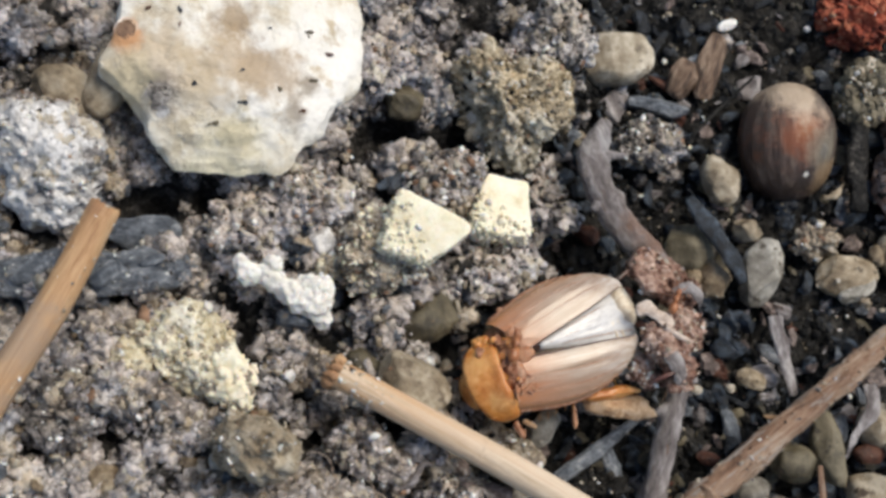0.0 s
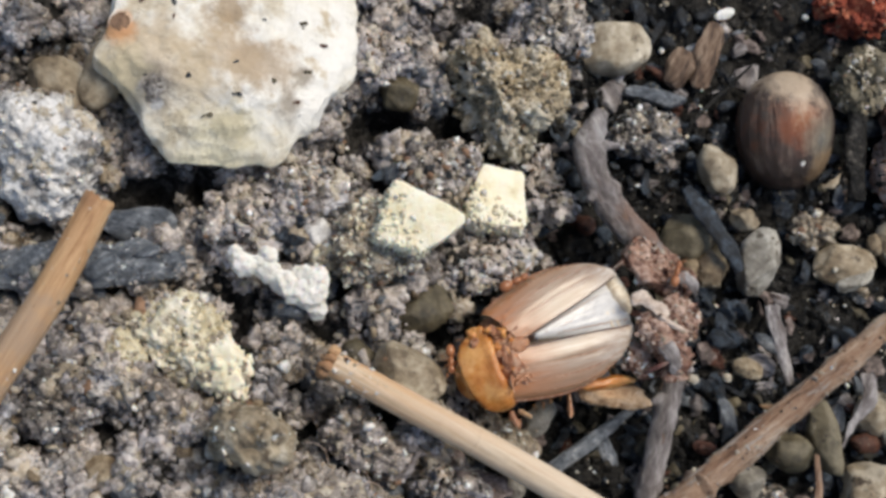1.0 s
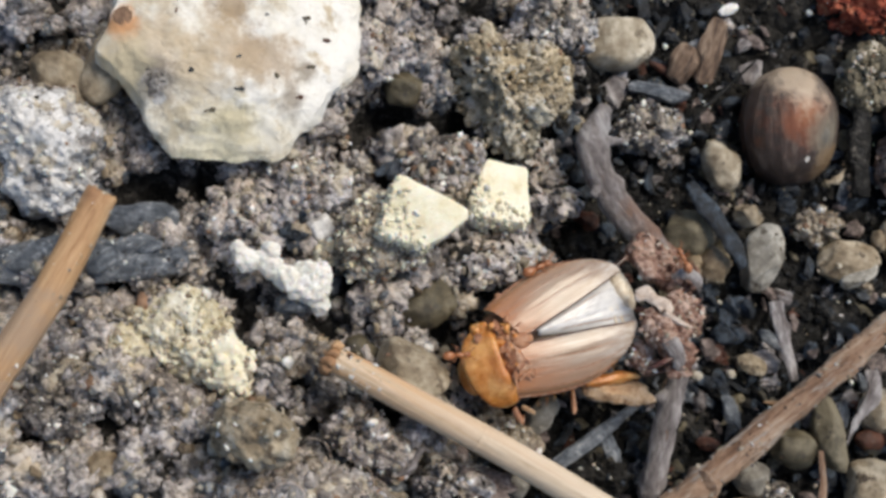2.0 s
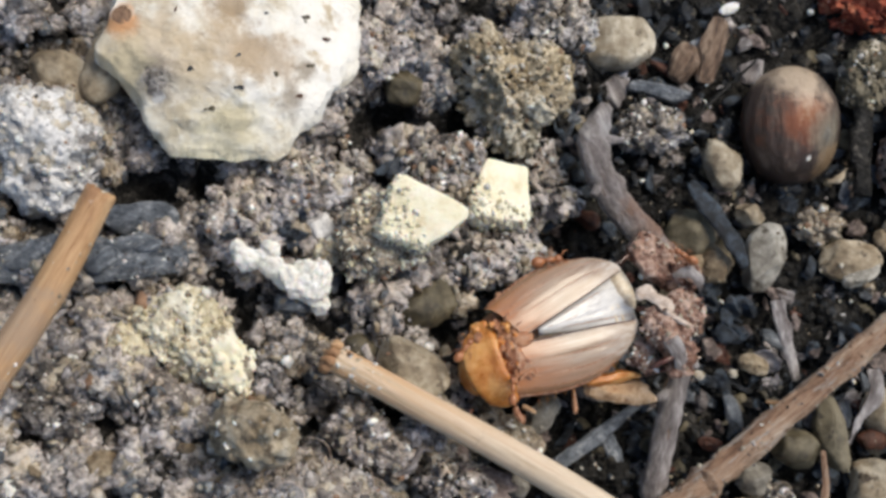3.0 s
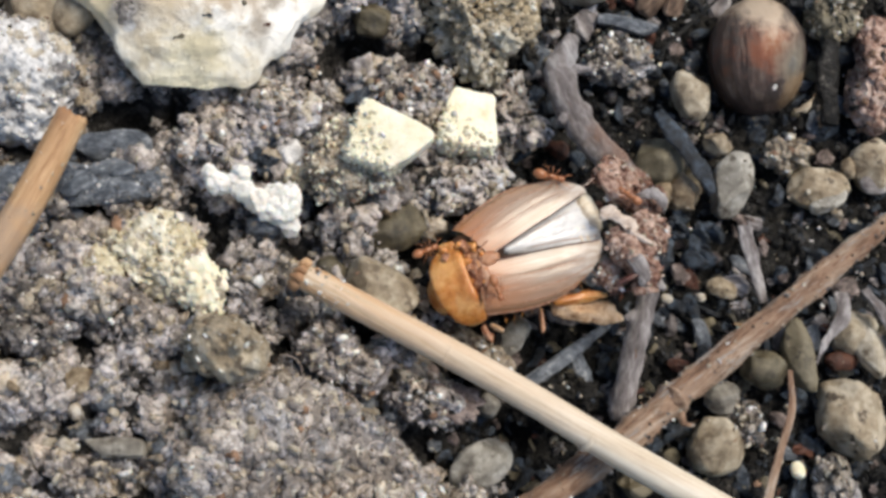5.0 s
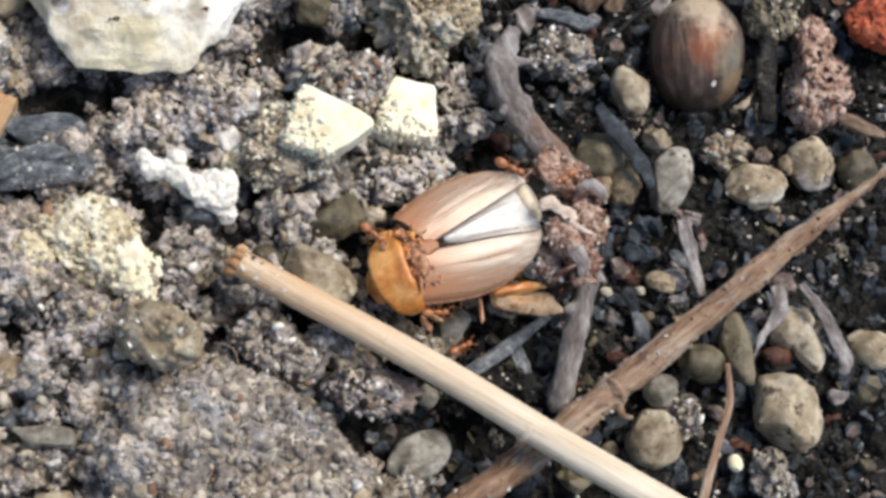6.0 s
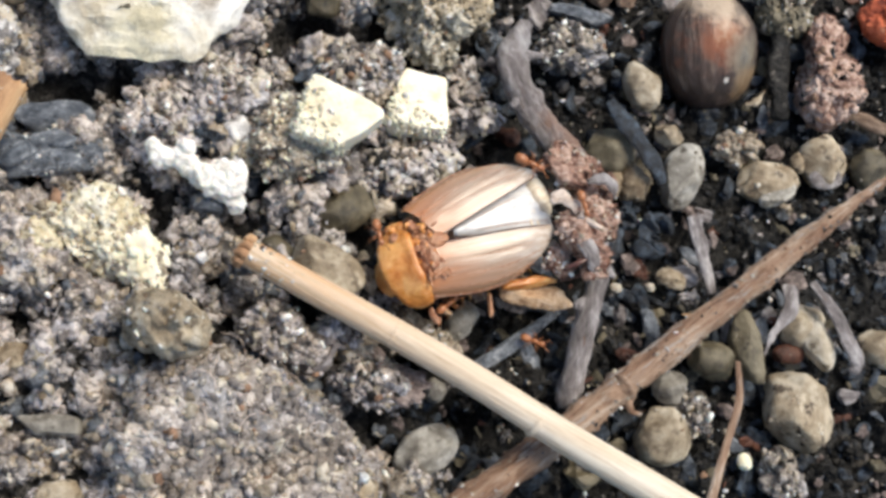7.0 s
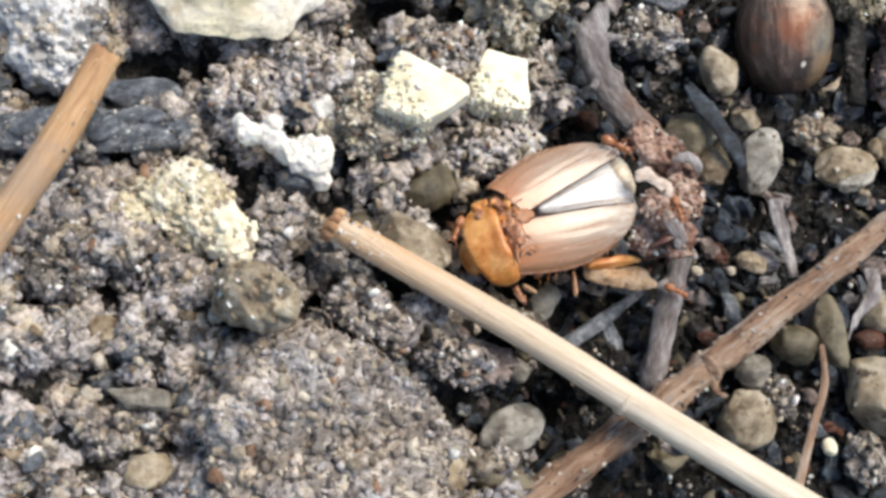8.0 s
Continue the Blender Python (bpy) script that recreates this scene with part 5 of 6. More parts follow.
        v, f = tube([(0.3, 0.8 * math.cos(q), 0.8 * math.sin(q)), (-0.05, 0.85 * math.cos(q), 0.85 * math.sin(q)), (-0.16 - 0.10 * (k * 5 % 4), 0.72 * math.cos(q + 0.3), 0.72 * math.sin(q + 0.3))], [0.3, 0.28, 0.14], sides=8, steps=4, knobs=0.08, seed=k)
        part("frayed_fibre", mesh_of("frayed_fibre", v, f, [M_straw]), mid)
    # dead leaf scrap
    x, y, dz = 2.75, -16.83, 3.00
    n = 14
    u, w = np.meshgrid(np.linspace(-1, 1, n), np.linspace(-1, 1, n))
    u, w = u.ravel(), w.ravel()
    edge = 1 + 0.28 * fbm(np.stack([u * 3, w * 3, 0 * u], 1), 1.0, 2, 8)
    v = np.stack([u * 1.45 * edge, w * 1.05 * edge, 0.35 * u * u - 0.3 * w + 0.12 * fbm(np.stack([u, w, 0 * u], 1), 0.4, 3, 2)], 1)
    i = np.arange(n - 1)[:, None] * n + np.arange(n - 1)[None]
    f = np.stack([i, i + 1, i + n + 1, i + n], -1).reshape(-1, 4)
    leaf = thing("leaf_scrap", mesh_of("leaf_scrap", v, f, [M_leaf]), at(x, y, ground(x, y) + dz, 8, -10, -12), "torn purplish brown scrap of dead leaf", "leaf")
    leaf.modifiers.new("thick", "SOLIDIFY").thickness = 0.12 * MM


def build_clod_hairs():
    """Pale fine hairs looped over the large clod."""
    big = next(o for o in bpy.data.objects if o.name.startswith("soil_clod") and "large" in o["label"])
    skin = np.array([big.matrix_world @ q.co for q in big.data.vertices]) / MM
    pick = random.Random(9)
    for x, y, turn, reach in ((-8.5, -16.5, 0.3, 3.6), (-6.5, -17.2, -0.4, 3.0), (-4.0, -18.0, 0.9, 2.6), (-9.5, -18.5, 1.2, 2.8), (-5.5, -20.0, 2.2, 3.2), (-2.0, -20.5, 1.8, 2.4), (-11.0, -21.0, 0.1, 3.0)):
        pts = []
        for k in range(6):
            a = turn + 0.55 * k
            x, y = x + reach / 5 * math.cos(a), y + reach / 5 * math.sin(a)
            near = skin[np.hypot(skin[:, 0] - x, skin[:, 1] - y) < 0.45]
            pts.append((x, y, (near[:, 2].max() if len(near) else 0.5) + pick.uniform(0.02, 0.2)))
        stem("root_hair", pts, [0.02, 0.035, 0.03, 0.02], M_membrane, "pale fine root hair looped over a clod", "root", "root hairs", sides=6, steps=5)


def build_root_hairs():
    """Fine root hairs that lie over the crumbs."""
    pick = random.Random(5)
    for x, y in ((-14, -8), (-19, -13), (-9, -15), (-12, -20), (-5, -19), (1, -16), (4, -15), (18, -9), (22, -5), (13, -14), (27, -14), (31, -6), (9, 11), (20, 10)):
        a, n = pick.uniform(0, 6.28), pick.uniform(2.0, 4.5)
        pts = []
        for k in range(4):
            px, py = x + math.cos(a + 0.5 * k * pick.uniform(-1, 1)) * n * k / 3, y + math.sin(a + 0.4 * k * pick.uniform(-1, 1)) * n * k / 3
            pts.append((px, py, float(relief(np.array([px]), np.array([py]))[0]) + 0.5 + 0.25 * math.sin(k * 2.0)))
        stem("root_hair", pts, [0.03, 0.055, 0.05, 0.02], M_bark if x < 10 else M_chip, "thin dry root hair lying on crumbs", "root", "root hairs", sides=6, steps=5, knobs=0.03, seed=int(x))


build_stems()
build_root_hairs()
bpy.context.view_layer.update()
build_clod_hairs()


# ---- debris where the beetle touches the twig ----
RUST = [M_rust, M_dark, M_sand, M_quartz_glint, M_membrane, M_clay]
def bark_bit(points, radii, label, seed, flat=0.7):
    m = along(points[0], points[-1])
    inv = m.to_3x3().transposed()
    v, f = tube([tuple(inv @ (Vector(p) - Vector(points[0]))) for p in points], radii, sides=40, steps=16, flat=flat, seed=seed)
    out = v - np.stack([v[:, 0], 0 * v[:, 0], 0 * v[:, 0]], 1)
    out = out / (np.linalg.norm(out, axis=1, keepdims=True) + 1e-9)
    v = v + out * (0.5 * domes(v, 1.1, seed) + 0.45 * fbm(v, 1.6, 4, seed + 1) + 0.15 * domes(v, 0.4, seed + 2) - 0.25)[:, None]
    tri = np.array([g for q in f if len(q) == 4 for g in ((q[0], q[1], q[2]), (q[0], q[2], q[3]))])
    pts, nn, size, mi = skin_grains(v, tri, 190, 0.06, 0.18, (7, 0.2, 2, 0.5, 1.2, 1))
    gv, gf, gm = grains_on(pts, nn, size, mi)
    bark = thing("bark_fragment", mesh_of("bark_fragment", v, f, [M_rust]), m, label, "bark")
    tagged(part("earth_crust", mesh_of("earth_crust", gv, gf, RUST, gm, flat=True), bark, label="specks of earth clinging to bark"), kind="stuff")


bark_bit([(12.78, -0.25, 2.00), (14.34, -1.34, 2.20), (16.02, -2.20, 2.20), (17.32, -3.00, 1.80)], [0.7, 1.2, 1.3, 0.8], "crumbling reddish bark where a twig bends", 110)
bark_bit([(13.62, -5.02, 3.00), (14.39, -6.21, 3.40), (15.18, -7.68, 3.30), (15.47, -9.49, 2.90)], [0.7, 1.35, 1.45, 0.8], "brown crumbling bark packed beside the beetle", 120)
bark_bit([(15.28, -3.77, 3.10), (16.03, -5.14, 3.30), (16.14, -6.83, 3.10)], [0.6, 1.05, 0.7], "pinkish brown flake of bark on a twig", 130, 0.5)
bark_bit([(12.88, -6.72, 1.70), (13.35, -7.89, 1.90), (14.00, -8.97, 1.70)], [0.4, 0.7, 0.4], "dark brown crumb of bark behind the beetle", 140)
stem("pale_fibre", [(12.15, -4.30, 3.80), (13.13, -4.42, 4.10), (14.22, -5.28, 4.10), (14.73, -5.91, 4.00)], [0.35, 0.6, 0.55, 0.2], M_membrane, "pale torn membrane hanging on debris", "membrane", "", seed=20, sides=14, steps=8, knobs=0.3, flat=0.3)
stem("shell_scrap", [(31.42, 7.16, -2.60), (32.26, 7.33, -2.30), (32.99, 8.33, -2.20)], [0.12, 0.36, 0.14], M_pebble, "pale curled scrap of shell under a nut", "shell", "", seed=31, sides=12, steps=8, knobs=0.2, flat=0.4)
stem("bark_shred", [(13.23, -5.28, 3.80), (14.26, -6.27, 4.10), (15.48, -7.29, 3.80)], [0.2, 0.5, 0.25], M_rust, "torn pinkish shred of bark", "bark", "bark shreds", seed=32, sides=12, steps=8, knobs=0.25, flat=0.4)
stem("bark_shred", [(13.62, -6.83, 4.10), (14.72, -7.92, 4.20), (15.36, -9.59, 3.60)], [0.2, 0.45, 0.2], M_bark, "torn greyish shred of bark", "bark", "bark shreds", seed=33, sides=12, steps=8, knobs=0.25, flat=0.4)
stem("bark_shred", [(11.92, -1.07, 3.70), (13.31, -2.43, 3.90), (15.06, -3.18, 3.60)], [0.2, 0.5, 0.25], M_rust, "torn pinkish shred of bark", "bark", "bark shreds", seed=34, sides=12, steps=8, knobs=0.25, flat=0.4)
stem("bark_shred", [(14.95, -2.82, 3.70), (16.45, -2.67, 3.80), (17.04, -3.92, 3.40)], [0.3, 0.55, 0.2], M_bark, "flap of greyish bark at a twig's bend", "bark", "bark shreds", seed=35, sides=12, steps=8, knobs=0.25, flat=0.35)
stem("bark_shred", [(12.96, -9.17, 3.60), (14.18, -8.59, 4.00), (15.37, -8.10, 4.10)], [0.12, 0.22, 0.1], M_darkleg, "dark red sliver lying across bark", "sliver", "bark shreds", seed=36, sides=10, steps=8, knobs=0.06)
stem("pale_fibre", [(14.01, -5.46, 4.30), (14.99, -6.04, 4.30), (16.22, -6.44, 3.90)], [0.2, 0.26, 0.1], M_membrane, "thin pale root hair on debris", "root", "", seed=21, sides=10, steps=8, knobs=0.08)


# ---- the beetle ----
def elytron(length, width, side, seed):
    nu, nv = 48, 22
    u, w = np.meshgrid(np.linspace(0, 1, nu), np.linspace(0, 1, nv), indexing="ij")
    u, w = u.ravel(), w.ravel()
    half = width * (0.90 + 0.10 * np.sin(np.pi * np.clip(u * 1.3, 0, 1))) * np.sqrt(np.clip(1 - ((u - 0.35) / 0.68).clip(0) ** 3.2, 0.03, 1))
    x = -length * u * (1 - 0.10 * w**3) + 0.95 * w * (1 - u) ** 1.5
    y = half * np.sin(w * np.pi / 2 * 0.96) ** 0.95
    dome = 2.3 * np.cos(w * np.pi / 2 * 0.92) ** 0.8
    z = dome * (1 - 0.16 * (1 - u) ** 2 - 0.42 * u**3)
    z = z + 0.018 * np.cos(w * 2 * np.pi * 5.5) * np.sin(np.pi * np.clip(u * 1.05, 0, 1)) + 0.02 * fbm(np.stack([x, y * 6, 0 * x], 1), 2.0, 3, seed)
    v = np.stack([x, side * y, z], 1)
    i = np.arange(nu - 1)[:, None] * nv + np.arange(nv - 1)[None]
    f = np.stack([i, i + 1, i + nv + 1, i + nv], -1).reshape(-1, 4)
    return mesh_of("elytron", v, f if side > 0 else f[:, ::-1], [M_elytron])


def build_beetle():
    beetle = new("beetle")
    beetle.matrix_world = at(8.30, -6.70, 0.75, 0, 0, 205) @ Matrix.Scale(0.95, 4)
    tagged(beetle, "dead tan chafer beetle with parted wing cases, lying among soil crumbs", "beetle")
    v, f = lump(5.0, 3.2, 3.6, 4, (), 0.03, 0, 3, 2.2)
    ab = part("abdomen", mesh_of("abdomen", v + (-0.9, -0.4, -1.55), f, [M_belly]), beetle, label="pale cream abdomen")
    for k in range(4):
        s = np.linspace(-np.pi * 0.45, np.pi * 0.45, 9)
        px = -3.3 - 0.55 * k
        ry = 3.2 * np.sqrt(max(0.05, 1 - ((px + 0.9) / 5.0) ** 2))
        v, f = tube([(px, -0.4 + ry * math.sin(q), 0.3 + 1.78 * ry / 3.2 * math.cos(q)) for q in s], [0.06, 0.10, 0.06], sides=8, steps=3)
        part("segment_ring", mesh_of("segment_ring", v, f, [M_belly]), ab)
    edge = [(0, 0, 2.02), (-3.0, 0.03, 2.33), (-6.0, 0.03, 2.17), (-8.8, 0.05, 1.40)]
    for side, base, turn, width, tip in ((1, (4.3, -0.55, 0.55), 10.5, 3.5, 3), (-1, (3.75, -1.15, 0.6), 9.5, 3.25, -4)):
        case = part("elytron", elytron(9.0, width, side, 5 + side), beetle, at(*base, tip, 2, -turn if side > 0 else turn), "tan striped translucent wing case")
        v, f = tube([(px, side * py, pz) for px, py, pz in edge], [0.04, 0.05, 0.04], sides=8, steps=8)
        for w in (0.26, 0.5, 0.74, 0.985):
            us = np.linspace(0.04, 0.93, 9)
            half = width * (0.90 + 0.10 * np.sin(np.pi * np.clip(us * 1.3, 0, 1))) * np.sqrt(np.clip(1 - ((us - 0.35) / 0.68).clip(0) ** 3.2, 0.03, 1))
            px = -9.0 * us * (1 - 0.10 * w**3) + 0.95 * w * (1 - us) ** 1.5
            pz = 2.3 * math.cos(w * math.pi / 2 * 0.92) ** 0.8 * (1 - 0.16 * (1 - us) ** 2 - 0.42 * us**3) + 0.018 * math.cos(w * 2 * math.pi * 5.5)
            py = side * half * math.sin(w * math.pi / 2 * 0.96) ** 0.95
            rv, rf = tube(np.stack([px, py, pz], 1), [0.02, 0.035, 0.02] if w < 0.9 else [0.09, 0.12, 0.06], sides=6, steps=3)
            part("rib", mesh_of("rib", rv, rf, [M_torn]), case)
        part("suture_edge", mesh_of("suture_edge", v, f, [M_darkleg]), case, label="dark inner edge")
    # folded membranous wing between the wing cases
    n = 20
    a, b = np.meshgrid(np.linspace(0, 1, n), np.linspace(-1, 1, n), indexing="ij")
    a, b = a.ravel(), b.ravel()
    px = 2.6 - 7.6 * a
    wide = 0.25 + 2.0 * a
    py = -1.0 + 0.25 * a + b * wide
    pz = 2.35 - 0.35 * b**2 - 0.9 * a**3 + 0.05 * np.cos(b * 14) * a
    i = np.arange(n - 1)[:, None] * n + np.arange(n - 1)[None]
    f = np.stack([i, i + n, i + n + 1, i + 1], -1).reshape(-1, 4)
    wing = part("hind_wing", mesh_of("hind_wing", np.stack([px, py, pz], 1), f, [M_wing]), beetle, label="whitish folded hind wing")
    wing.modifiers.new("thick", "SOLIDIFY").thickness = 0.06 * MM
    for q in (-0.55, 0.05, 0.6):
        v, f = tube([(2.6 - 7.6 * s, -1.0 + 0.25 * s + q * (0.25 + 2.0 * s), 2.40 - 0.35 * q * q - 0.9 * s**3) for s in (0.1, 0.4, 0.7, 0.97)], [0.02, 0.032, 0.025], sides=6, steps=4)
        part("wing_vein", mesh_of("wing_vein", v, f, [M_joint]), wing)
    # pygidium
    v, f = lump(0.95, 1.75, 1.1, 4, (), 0.08, 0, 5)
    part("pygidium", mesh_of("pygidium", v + (-4.95, -1.35, 0.85), f, [M_belly]), beetle, label="cream tail plate")
    # thorax between pronotum and wing cases
    v, f = lump(1.7, 3.0, 3.0, 4, (), 0.14, 0.1, 6)
    part("thorax", mesh_of("thorax", v * (0.95, 1, 1) + (4.6, -0.4, -0.4), f, [M_torn]), beetle, label="torn brown thorax")
    v, f = lump(0.75, 0.55, 0.25, 3, (), 0.08, 0, 7)
    part("scutellum", mesh_of("scutellum", v + (3.9, -0.85, 2.5), f, [M_joint]), beetle, label="small brown scutellum")
    # pronotum: a broad plate with a blunt ridge, tipped forward
    v, f = lump(1.45, 2.95, 1.25, 4, [(0.5, 0.25, 1, 0.72), (0.35, -0.4, 1, 0.72), (-1, 0, 0.15, 0.8)], 0.12, 0, 8, 2.5, size=1.5)
    v = v + np.stack([-0.05 * v[:, 1] ** 2, 0 * v[:, 0], -0.08 * v[:, 1] ** 2], 1) + (0.3, 0, 0)
    part("pronotum", mesh_of("pronotum", v, f, [M_orange]), beetle, at(6.25, -0.1, 1.25, -4, 18, -2), "smooth orange pronotum")
    for k, (px, py, pz, r) in enumerate(((5.9, -2.6, 1.2, 0.75), (6.4, -2.1, 1.5, 0.65), (5.5, -2.2, 1.7, 0.6), (6.7, -1.5, 1.3, 0.55), (5.6, -1.3, 2.0, 0.55), (5.3, 2.2, 1.0, 0.6))):
        v, f = lump(r, r * 0.7, r * 0.55, 4, ((0.3, 1, 0.4, 0.6), (-1, 0.2, 0.5, 0.6)), 0.45, 0, 180 + k, 2.4)
        part("torn_plate", mesh_of("torn_plate", v, f, [M_torn if k % 2 else M_orange]), beetle, at(px, py, pz, 12 * k, -9 * k, 40 * k), "ragged broken edge of the pronotum")
    v, f = lump(1.1, 1.5, 0.8, 3, (), 0.04, 0, 9)
    head = part("head", mesh_of("head", v, f, [M_orange]), beetle, at(7.0, -0.1, -0.8, 0, 25, 0), "orange head bent down")
    for s in (1, -1):
        v, f = lump(0.32, 0.28, 0.32, 2, (), 0.0, 0, 9)
        part("eye", mesh_of("eye", v, f, [M_darkleg]), head, at(0.1, 1.35 * s, 0.15), "dark eye")
    legs = [
        ("hind_leg", (-1.9, 4.05, 0.2), (2.1, 0.42, 0.40), 165, M_orange, "orange-brown hind thigh"),
        ("hind_leg", (-2.3, 5.1, -0.4), (2.7, 0.85, 0.4), 150, M_shin, "tan hind shin, broad and flat"),
        ("hind_foot", (-4.9, 4.9, 0.5), (1.05, 0.17, 0.15), 172, M_darkleg, "dark brown hind foot"),
        ("hind_leg", (-5.6, -3.15, 1.5), (1.2, 0.24, 0.2), 195, M_darkleg, "dark brown hind shin"),
        ("fore_leg", (5.5, 3.6, -0.2), (0.6, 0.26, 0.16), 95, M_torn, "amber fore shin"),
        ("fore_foot", (5.2, 4.1, -0.5), (0.35, 0.10, 0.10), 60, M_joint, ""),
        ("fore_leg", (4.7, 3.6, 0.0), (0.55, 0.2, 0.16), 130, M_shin, ""),
        ("middle_leg", (2.9, -4.2, 0.7), (0.9, 0.2, 0.18), 160, M_joint, "brown middle leg"),
        ("middle_leg", (1.2, 4.4, -0.5), (0.9, 0.18, 0.16), 70, M_joint, ""),
    ]
    for k, (name, spot, size, turn, m, label) in enumerate(legs):
        v, f = lump(*size, 4, [(1, 0.4, 0, 0.85), (0, 1, 0.4, 0.75), (0, -1, 0.5, 0.75)], 0.26, 0.0, 20 + k, 3.6, size=0.9)
        part(name, mesh_of(name, v, f, [m]), beetle, at(*spot, 0, 0, turn), label)
    # fringe of fine hairs along the wing cases and the pronotum
    for k in range(26):
        q = k / 25
        px, py, pz = (4.5 - 8.5 * q, 3.35 * math.sqrt(max(0.1, 1 - (abs(q - 0.35) / 0.75) ** 3)), 0.9) if k % 2 else (7.4 - 0.5 * abs(q - 0.5), -2.8 + 5.2 * q, 1.2)
        a = rng.uniform(-0.5, 0.5) + (1.4 if k % 2 else 0.0)
        n = rng.uniform(0.35, 0.8)
        v, f = tube([(px, py, pz), (px + 0.5 * n * math.cos(a), py + 0.5 * n * math.sin(a), pz + 0.12), (px + n * math.cos(a), py + n * math.sin(a), pz - 0.05)], [0.022, 0.018, 0.008], sides=5, steps=3)
        part("hair", mesh_of("hair", v, f, [M_orange]), beetle)
    # torn shreds at the open joint behind the pronotum
    for k in range(46):
        px, py = rng.uniform(4.0, 5.6), rng.uniform(-2.6, 1.8)
        v, f = lump(rng.uniform(0.25, 0.7), rng.uniform(0.10, 0.26), 0.05, 3, ((1, 0.6, 0, 0.6), (-0.5, 1, 0, 0.6)), 0.45, 0, 60 + k, 2.4)
        part("shred", mesh_of("shred", v, f, [(M_joint, M_torn, M_torn, M_joint, M_orange)[k % 5]]), beetle, at(px, py, 2.3 + rng.uniform(-0.3, 0.2), rng.uniform(-40, 40), rng.uniform(-40, 40), rng.uniform(0, 180)))
    for k in range(6):
        px, py, q = rng.uniform(3.9, 5.2), rng.uniform(-2.3, 0.9), rng.uniform(0, math.pi)
        n, pz = rng.uniform(0.3, 0.55), 2.25 + rng.uniform(-0.15, 0.2)
        v, f = tube([(px - n * math.cos(q), py - n * math.sin(q), pz - 0.25), (px + 0.2, py, pz + 0.15), (px + n * math.cos(q + 0.5), py + n * math.sin(q + 0.5), pz - 0.2)], [0.10, 0.17, 0.08], sides=10, steps=6, knobs=0.06, seed=k)
        part("torn_limb", mesh_of("torn_limb", v, f, [(M_joint, M_orange, M_torn)[k % 3]]), beetle)
    # spines on the broad shin
    for k in range(6):
        q = 0.2 + 0.13 * k
        v, f = tube([(-0.1 - 4.6 * q, 3.9 + 2.6 * q + 0.4, -0.35), (-0.2 - 4.6 * q, 3.9 + 2.6 * q + 0.95, -0.45)], [0.06, 0.015], sides=6, steps=2)
        part("spine", mesh_of("spine", v, f, [M_darkleg]), beetle)
    return beetle


build_beetle()

scatter_grains()
scatter_specks()


# ---- ants ----
def build_ant(label, k_size):
    """A small ant, about 2 mm long, its head towards +x."""
    ant = new("ant")
    tagged(ant, label, "ant", "ants on the beetle")
    for name, r, c in (("gaster", (0.42, 0.30, 0.28), (-0.62, 0, 0.38)), ("thorax", (0.34, 0.17, 0.18), (0.08, 0, 0.38)), ("head", (0.25, 0.21, 0.17), (0.58, 0, 0.38))):
        v, f = lump(*r, 3, (), 0.02, 0, 2)
        part(name, mesh_of(name, (v + c) * k_size, f, [M_ant]), ant)
    v, f = lump(0.08, 0.08, 0.12, 2, (), 0.0, 0, 2)
    part("waist", mesh_of("waist", (v + (-0.24, 0, 0.38)) * k_size, f, [M_ant]), ant)
    for s in (1, -1):
        v, f = tube([(0, 0, 0), (0.2, 0.22 * s, 0.1), (0.5, 0.3 * s, -0.05)], [0.035, 0.03, 0.025], sides=6, steps=4)
        part("antenna", mesh_of("antenna", v * k_size, f, [M_ant]), ant, at(0.74 * k_size, 0.08 * k_size * s, 0.42 * k_size))
        for k, reach in enumerate((0.35, 0.0, -0.4)):
            v, f = tube([(0, 0, 0), (reach * 0.5, 0.35 * s, 0.22), (reach * 1.1, 0.62 * s, -0.34)], [0.03, 0.026, 0.014], sides=6, steps=4)
            part("leg", mesh_of("leg", v * k_size, f, [M_ant]), ant, at((0.22 - 0.16 * k) * k_size, 0.12 * k_size * s, 0.34 * k_size))
    return ant


ANTS = []


def ant_path(label, spots, k_size=1.0):
    """spots: seconds and the place of the ant in mm; it faces the way it goes."""
    ant = build_ant(label, k_size)
    rows = []
    for i, (t, x, y, z) in enumerate(spots):
        j = min(i + 1, len(spots) - 1)
        a, b = spots[max(0, j - 1)], spots[j]
        way = math.degrees(math.atan2(b[2] - a[2], b[1] - a[1]))
        if rows:
            while way - rows[-1][4] > 180:
                way -= 360
            while way - rows[-1][4] < -180:
                way += 360
            way = max(rows[-1][4] - 80, min(rows[-1][4] + 80, way))
        rows.append((t, x, y, z, way))
    ANTS.append((ant, rows))


ant_path("small amber ant crawling over the beetle's wing cases", [(0.0, 3.79, -7.04, 3.30), (0.4, 4.09, -5.57, 3.21), (0.7, 4.24, -4.09, 2.83), (1.0, 4.55, -3.25, 2.20), (1.5, 5.39, -2.79, 2.20), (3.0, 6.56, -2.08, 2.25), (3.5, 7.14, -1.94, 2.50), (4.5, 8.23, -1.69, 2.77), (5.8, 10.16, -1.70, 3.02), (8.0, 11.18, -2.10, 3.09)], 1.2)
